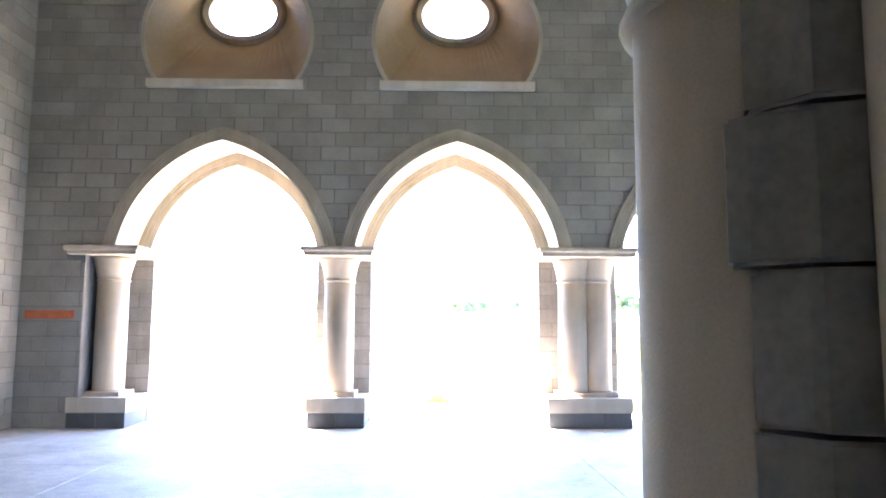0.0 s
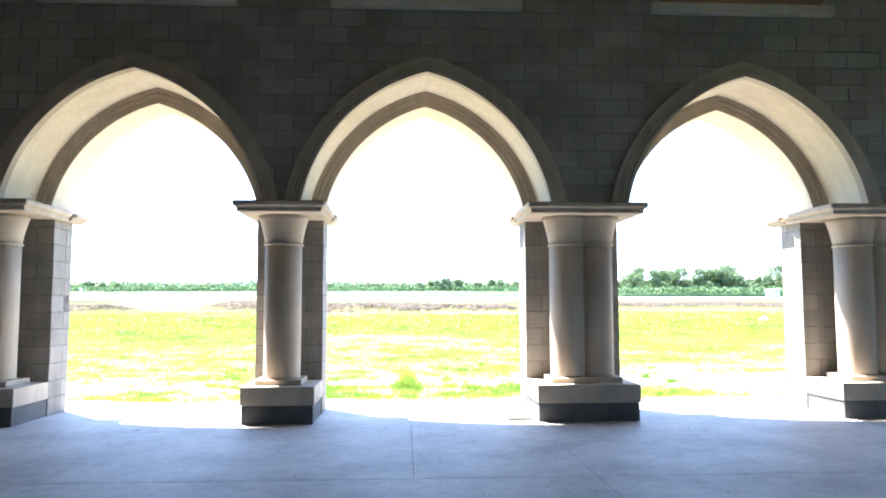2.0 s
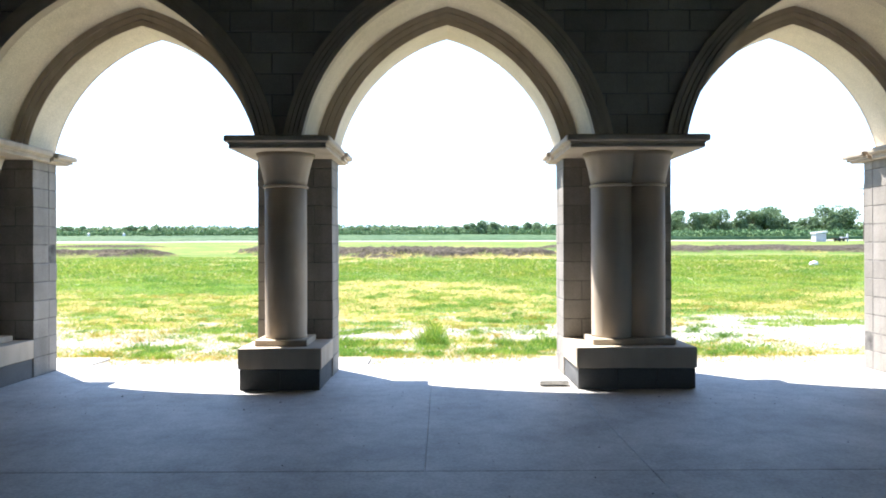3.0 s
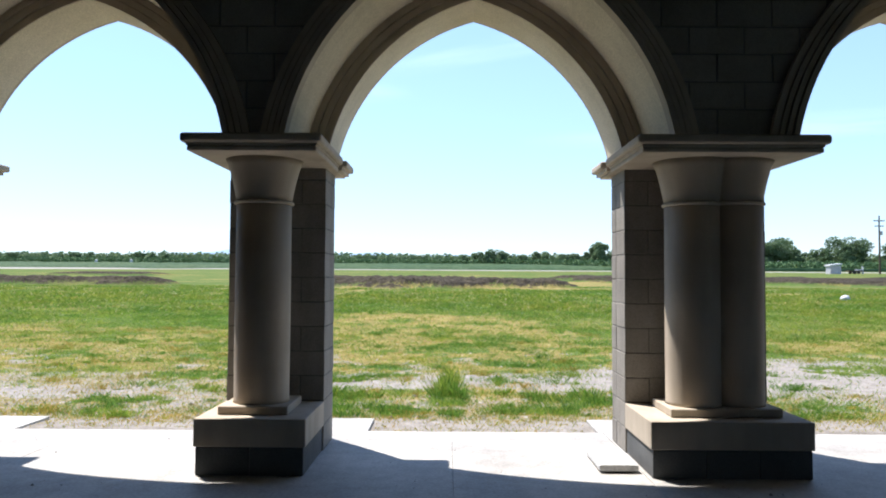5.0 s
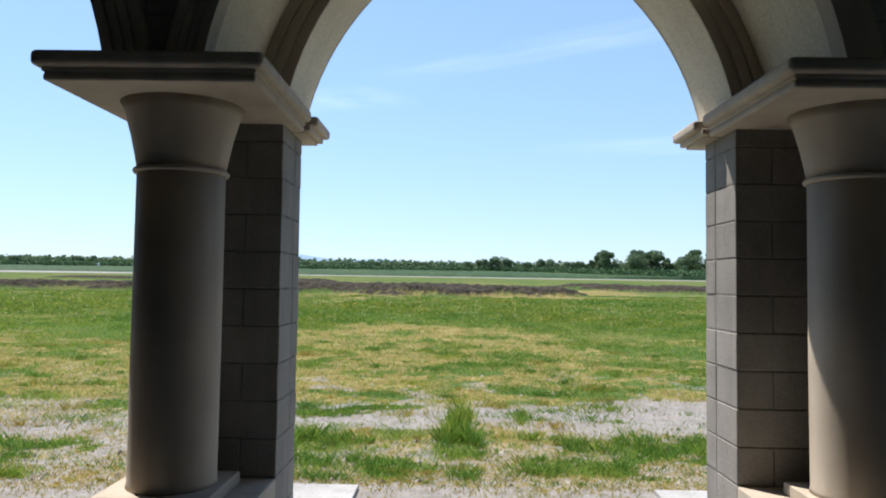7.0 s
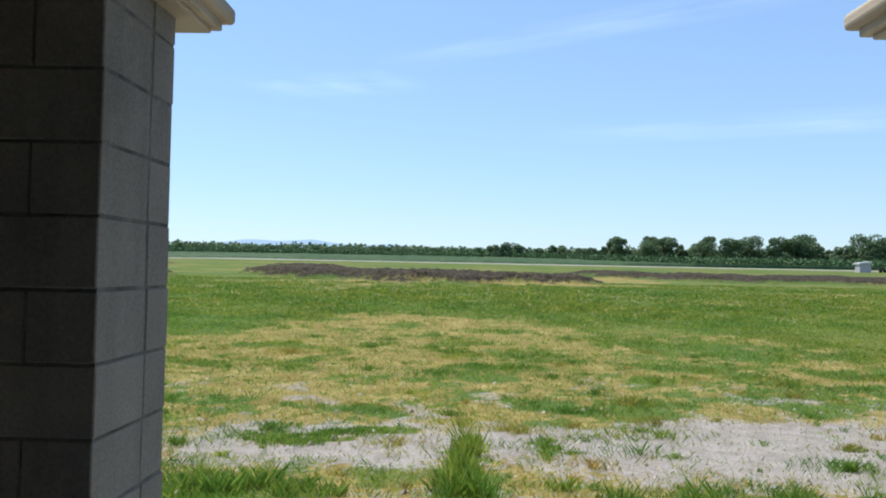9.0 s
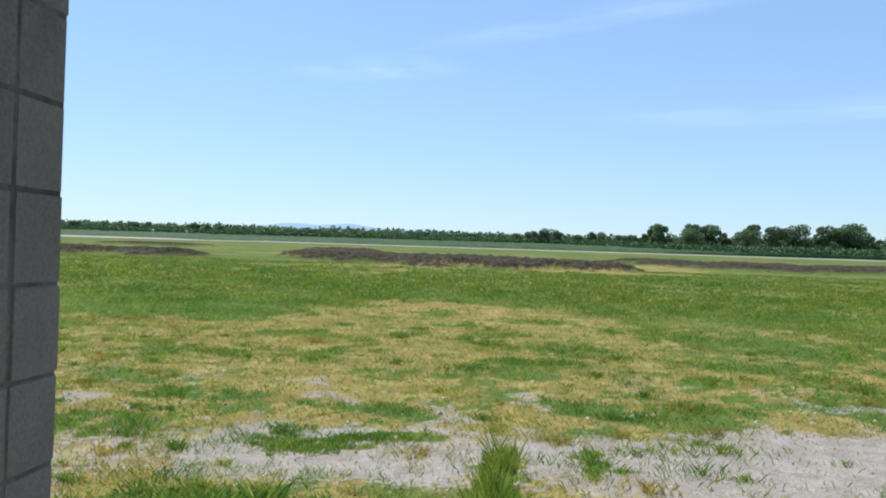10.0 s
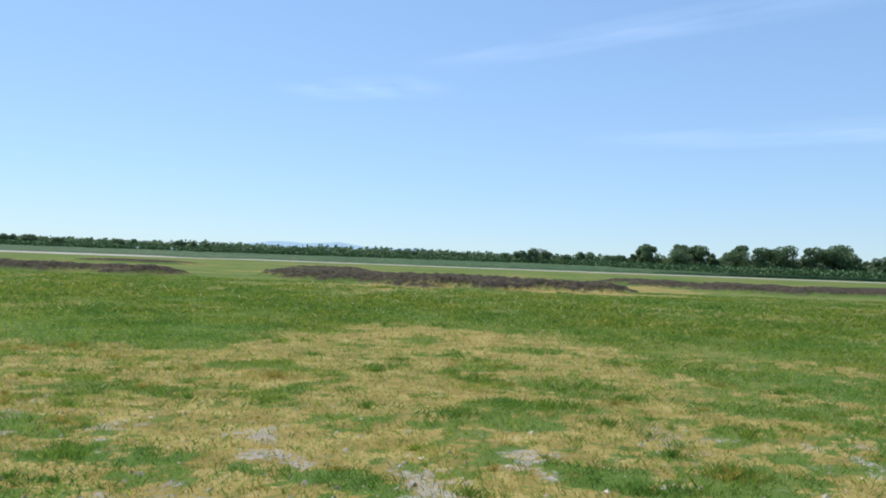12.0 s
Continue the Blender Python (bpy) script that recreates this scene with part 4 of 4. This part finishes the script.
# far hills; blue distance haze is painted on as emission
HILL, ht, hb = nodes_of("hazy_far_hill")
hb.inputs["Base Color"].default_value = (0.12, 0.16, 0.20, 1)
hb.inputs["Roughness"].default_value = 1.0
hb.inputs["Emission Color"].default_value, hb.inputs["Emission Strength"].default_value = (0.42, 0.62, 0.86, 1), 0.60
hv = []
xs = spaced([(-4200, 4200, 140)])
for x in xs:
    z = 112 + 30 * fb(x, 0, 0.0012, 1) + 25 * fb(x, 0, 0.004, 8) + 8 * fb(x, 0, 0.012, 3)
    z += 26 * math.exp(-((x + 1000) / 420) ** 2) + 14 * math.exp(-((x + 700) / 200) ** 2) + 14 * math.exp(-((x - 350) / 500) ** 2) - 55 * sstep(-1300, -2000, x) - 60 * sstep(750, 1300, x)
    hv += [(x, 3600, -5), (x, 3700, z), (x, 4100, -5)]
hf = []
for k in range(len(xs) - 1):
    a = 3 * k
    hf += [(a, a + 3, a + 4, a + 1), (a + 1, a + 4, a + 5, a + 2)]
tagged(raw("backdrop_hills", hv, hf, HILL), "hills on the horizon with blue haze painted on as a glow", "hills", kind="structure")


# ---------- shed, trailer, pole, bag ----------
def shed(x, y):
    th = tagged(empty("shed", x, y, rise(y)), "small pale sheet metal shed with a white roof", "shed")
    part("wall", box(-1.15, 1.15, -1.0, 1.0, 0, 1.75), TIN, th)
    bm = box(-1.35, 1.35, -1.2, 1.2, 1.70, 2.02)
    for v in bm.verts:
        v.co.z += 0.0 if v.co.x < 0 else 0.32
    part("roof", bm, ROOFTIN, th, "white sheet roof")
    part("door", box(-0.4, 0.4, -1.03, -1.0, 0.05, 1.65), TIN, th)


shed(85.4, 166)


def trailer(x, y):
    th = tagged(empty("farm_trailer", x, y, rise(y)), "low dark flatbed farm trailer beside the shed", "trailer")
    part("bed", box(-1.7, 1.4, -0.8, 0.8, 0.55, 0.75), BARK, th)
    part("drawbar", box(1.4, 2.4, -0.06, 0.06, 0.5, 0.6), RUBBER, th)
    part("load", box(0.2, 1.3, -0.6, 0.6, 0.75, 1.0, 0.08, 2), TIN, th, "pale load under a sheet")
    part("post", box(1.45, 1.75, -0.1, 0.1, 0.0, 1.7), WHITE, th)
    for xx in (-0.7, 0.3):
        for yy in (-0.75, 0.75):
            bm = lathe([(0.30, -0.1), (0.36, -0.06), (0.36, 0.06), (0.30, 0.1)], 16)
            bmesh.ops.transform(bm, matrix=Matrix.Translation((xx, yy, 0.36)) @ Matrix.Rotation(math.pi / 2, 4, "X"), verts=bm.verts)
            part("wheel", bm, RUBBER, th)


trailer(90.2, 166)


def pole(x, y, h):
    th = tagged(empty("utility_pole", x, y, rise(y)), "wooden utility pole with two crossarms and a transformer", "utility pole")
    part("mast", lathe([(0.22, -0.3), (0.19, h * 0.5), (0.14, h)], 12), BARK, th)
    part("crossarm", box(-1.25, 1.25, -0.08, 0.08, h - 1.25, h - 1.05), BARK, th)
    part("crossarm", box(-1.0, 1.0, -0.08, 0.08, h - 2.4, h - 2.2), BARK, th)
    bm = lathe([(0.20, 0), (0.24, 0.05), (0.24, 0.85), (0.12, 0.95)], 16)
    bmesh.ops.transform(bm, matrix=Matrix.Translation((0.48, 0, h - 4.3)), verts=bm.verts)
    part("transformer", bm, TIN, th, "grey transformer can")
    for dx in (-1.1, -0.5, 0.5, 1.1):
        bm = lathe([(0.04, 0), (0.07, 0.08), (0.05, 0.2)], 8)
        bmesh.ops.transform(bm, matrix=Matrix.Translation((dx, 0, h - 1.05)), verts=bm.verts)
        part("insulator", bm, TIN, th)


pole(95.6, 166, 12.9)
bag = bmesh.new()
bmesh.ops.create_icosphere(bag, subdivisions=3, radius=0.22)
for v in bag.verts:
    v.co *= 1 + 0.25 * noise.noise(v.co * 9)
    v.co.z = v.co.z * 0.7 + 0.12
bag_ob = tagged(part("plastic_bag", bag, WHITE, smooth=True), "crumpled white plastic bag in the grass", "bag")
bag_ob.location = (20.6, 42.6, rise(42.6))


def tank(x, y):
    th = tagged(empty("water_tank", x, y, rise(y)), "small white water tank among the orchard rows", "tank", "orchard tanks")
    part("shell", lathe([(0.5, 0), (0.5, 1.5), (0.45, 1.6)], 20), WHITE, th)
    part("lid", lathe([(0.45, 1.6), (0.2, 1.75), (0.06, 1.8)], 20), WHITE, th)


tank(-139.0, 292)
tank(-125.0, 292)

# ---------- thin high clouds ----------
def cloud_mat():
    m, t, b = nodes_of("thin_cloud")
    L = t.links.new
    co = t.nodes.new("ShaderNodeTexCoord")
    mp = t.nodes.new("ShaderNodeMapping")
    mp.inputs["Scale"].default_value = (2.6, 2.4, 1.0)
    L(co.outputs["Generated"], mp.inputs["Vector"])
    n = t.nodes.new("ShaderNodeTexNoise")
    n.inputs["Scale"].default_value, n.inputs["Detail"].default_value = 1.6, 7
    L(mp.outputs["Vector"], n.inputs["Vector"])
    sep = t.nodes.new("ShaderNodeSeparateXYZ")
    L(co.outputs["Generated"], sep.inputs[0])

    def hump(s, power):
        a = t.nodes.new("ShaderNodeMath")
        a.operation = "MULTIPLY"
        L(s, a.inputs[0])
        a.inputs[1].default_value = math.pi
        q = t.nodes.new("ShaderNodeMath")
        q.operation = "SINE"
        L(a.outputs[0], q.inputs[0])
        p = t.nodes.new("ShaderNodeMath")
        p.operation = "POWER"
        L(q.outputs[0], p.inputs[0])
        p.inputs[1].default_value = power
        return p.outputs[0]
    k = t.nodes.new("ShaderNodeMath")
    k.operation = "MULTIPLY"
    L(hump(sep.outputs["X"], 1.0), k.inputs[0])
    L(hump(sep.outputs["Y"], 2.0), k.inputs[1])
    mr = t.nodes.new("ShaderNodeMapRange")
    mr.inputs["From Min"].default_value, mr.inputs["From Max"].default_value = 0.3, 0.8
    mr.inputs["To Max"].default_value = 0.12
    L(n.outputs["Fac"], mr.inputs["Value"])
    k2 = t.nodes.new("ShaderNodeMath")
    k2.operation = "MULTIPLY"
    L(k.outputs[0], k2.inputs[0])
    L(mr.outputs["Result"], k2.inputs[1])
    tr = t.nodes.new("ShaderNodeBsdfTransparent")
    tl = t.nodes.new("ShaderNodeBsdfTranslucent")
    tl.inputs["Color"].default_value = (0.9, 0.92, 0.95, 1)
    mx = t.nodes.new("ShaderNodeMixShader")
    L(k2.outputs[0], mx.inputs[0])
    L(tr.outputs[0], mx.inputs[1])
    L(tl.outputs[0], mx.inputs[2])
    L(mx.outputs[0], t.nodes["Material Output"].inputs["Surface"])
    return m


CLOUD = cloud_mat()


def cloud(az0, el0, az1, el1, half):
    """A flat streak of high cloud between two bearings, half: its half width as an angle; all in degrees."""
    H = 900.0
    p = [Vector((math.tan(radians(a)), 1.0, 0.0)) * (H / math.tan(radians(e)) * math.cos(radians(a))) for a, e in ((az0, el0), (az1, el1))]
    mid, d = (p[0] + p[1]) / 2, p[1] - p[0]
    w = mid.length * radians(half) / math.sin(radians((el0 + el1) / 2)) * 1.0
    n = 12
    v = [(d.length * (k / n - 0.5), w * s, 0) for k in range(n + 1) for s in (-1, 1)]
    ob = raw("cloud_streak", v, [(2 * k, 2 * k + 2, 2 * k + 3, 2 * k + 1) for k in range(n)], CLOUD)
    ob.location = (mid.x, mid.y, H)
    ob.rotation_euler = (0, 0, math.atan2(d.y, d.x))
    ob.visible_shadow = False
    tagged(ob, "thin white streak of high cloud", "cloud", "high clouds", "structure")


cloud(-7, 15.7, 32, 20.0, 1.2)
cloud(-17, 13.3, -3, 14.8, 1.1)
cloud(6, 10.45, 44, 10.0, 1.1)

# ---------- wall blocks ----------
def solid_spans(x0, x1, z0, z1, r, n=10):
    """The part of a block outside the arches and niches, as columns of (x, low, high)."""
    cols = []
    for k in range(n + 1):
        x = x0 + (x1 - x0) * k / n
        lo, hi = z0, z1
        for cx in BAYS:
            if abs(x - cx) < 1.8:
                top = arch_top(r, x - cx)
                if top > lo:
                    lo = top
            dx = abs(x - cx)
            if dx < NICHE_R:
                q = math.sqrt(NICHE_R ** 2 - dx * dx)
                a, b = max(SILL_Z - 0.05, NICHE_Z - q), NICHE_Z + q
                if a < hi and b > lo:
                    if hi - b > a - lo:
                        lo = max(lo, b)
                    else:
                        hi = min(hi, a)
        cols.append((x, lo, max(lo, hi)))
    return cols


def block_face(x0, x1, z0, z1, r, y, d, cut):
    """Vertices and faces of one facing block; cut: whether an opening runs through it."""
    cols = solid_spans(x0, x1, z0, z1, r) if cut else [(x0, z0, z1), (x1, z0, z1)]
    v, f = [], []
    runs, run = [], []
    for c in cols:
        if c[2] - c[1] > 0.012:
            run.append(c)
        else:
            if len(run) > 1:
                runs.append(run)
            run = []
    if len(run) > 1:
        runs.append(run)
    b = 0.004
    for run in runs:
        k, n = len(v), len(run)
        for i, (x, lo, hi) in enumerate(run):
            ix = x + (b if i == 0 else -b if i == n - 1 else 0)
            v += [(ix, y, lo + b), (ix, y, hi - b), (x, y + b, lo), (x, y + b, hi), (x, y + d, lo), (x, y + d, hi)]
        for i in range(n - 1):
            p, q = k + 6 * i, k + 6 * i + 6
            f += [(p, q, q + 1, p + 1), (p + 2, q + 2, q, p), (p + 1, q + 1, q + 3, p + 3), (p + 4, q + 4, q + 2, p + 2), (p + 3, q + 3, q + 5, p + 5)]
        for p, s in ((k, 1), (k + 6 * (n - 1), -1)):
            f += [(p, p + 1, p + 3, p + 2)[::s], (p + 2, p + 3, p + 5, p + 4)[::s]]
    return v, f


JT = 0.010
rest_v, rest_f = [], []
count = 0
course = 0
z = SPRING - 2 * COURSE + 0.012
while z < Z_TOP:
    x = X_LEFT - (LONG / 2 if course % 2 else 0.0)
    while x < X_RIGHT:
        x0, x1 = max(x, X_LEFT) + JT / 2, min(x + LONG, X_RIGHT) - JT / 2
        z0, z1 = z + JT / 2, min(z + COURSE, Z_TOP) - JT / 2
        x += LONG
        if x1 - x0 < 0.05 or z1 <= max(SPRING, z0) and x0 > -4.06:
            continue
        z0b = max(z0, SPRING + 0.003) if x1 > -4.06 else z0
        if z1 - z0b < 0.02:
            continue
        cut = any(abs((x0 + x1) / 2 - cx) < 1.9 and (z0 < 4.2 or 4.6 < z1 < 6.8) for cx in BAYS) or z0b != z0
        y = Y_WALL + random.uniform(-0.002, 0.002)
        v, f = block_face(x0, x1, z0b, z1, R_FRONT + 0.10, y, 0.05, cut)
        if not f:
            continue
        if -4.0 < x0 < 5.6 and z0 < 5.0 and count < 300:
            ob = raw("block", v, f, BLOCK, wall_front)
            count += 1
        else:
            k = len(rest_v)
            rest_v += v
            rest_f += [tuple(i + k for i in q) for q in f]
    z += COURSE
    course += 1
# lower blocks of the end wall beside the last pier
course = 0
z = 0.0
while z < SPRING - 2 * COURSE:
    x = X_LEFT - (LONG / 2 if course % 2 else 0.0)
    while x < -4.06:
        x0, x1 = max(x, X_LEFT) + JT / 2, min(x + LONG, -4.06) - JT / 2
        x += LONG
        if x1 - x0 > 0.04:
            v, f = block_face(x0, x1, z + JT / 2, z + COURSE - JT / 2, 1, Y_WALL, 0.05, False)
            raw("block", v, f, BLOCK, wall_front)
    z += COURSE
    course += 1
tagged(raw("block_facing", rest_v, rest_f, BLOCK, wall_front), kind="stuff")
# side wall courses
sv, sf = [], []
course, z = 0, 0.0
while z < Z_TOP - 0.05:
    y = Y_REAR - (LONG / 2 if course % 2 else 0.0)
    while y < Y_WALL:
        y0, y1 = max(y, Y_REAR) + JT / 2, min(y + LONG, Y_WALL) - JT / 2
        y += LONG
        if y1 - y0 > 0.04:
            v, f = block_face(y0, y1, z + JT / 2, min(z + COURSE, Z_TOP) - JT / 2, 1, 0.0, 0.02, False)
            k = len(sv)
            sv += [(X_LEFT + 0.008 - q[1], q[0], q[2]) for q in v]
            sf += [tuple(i + k for i in q) for q in f]
    z += COURSE
    course += 1
tagged(raw("block_courses", sv, sf, BLOCK, wall_left), kind="stuff")
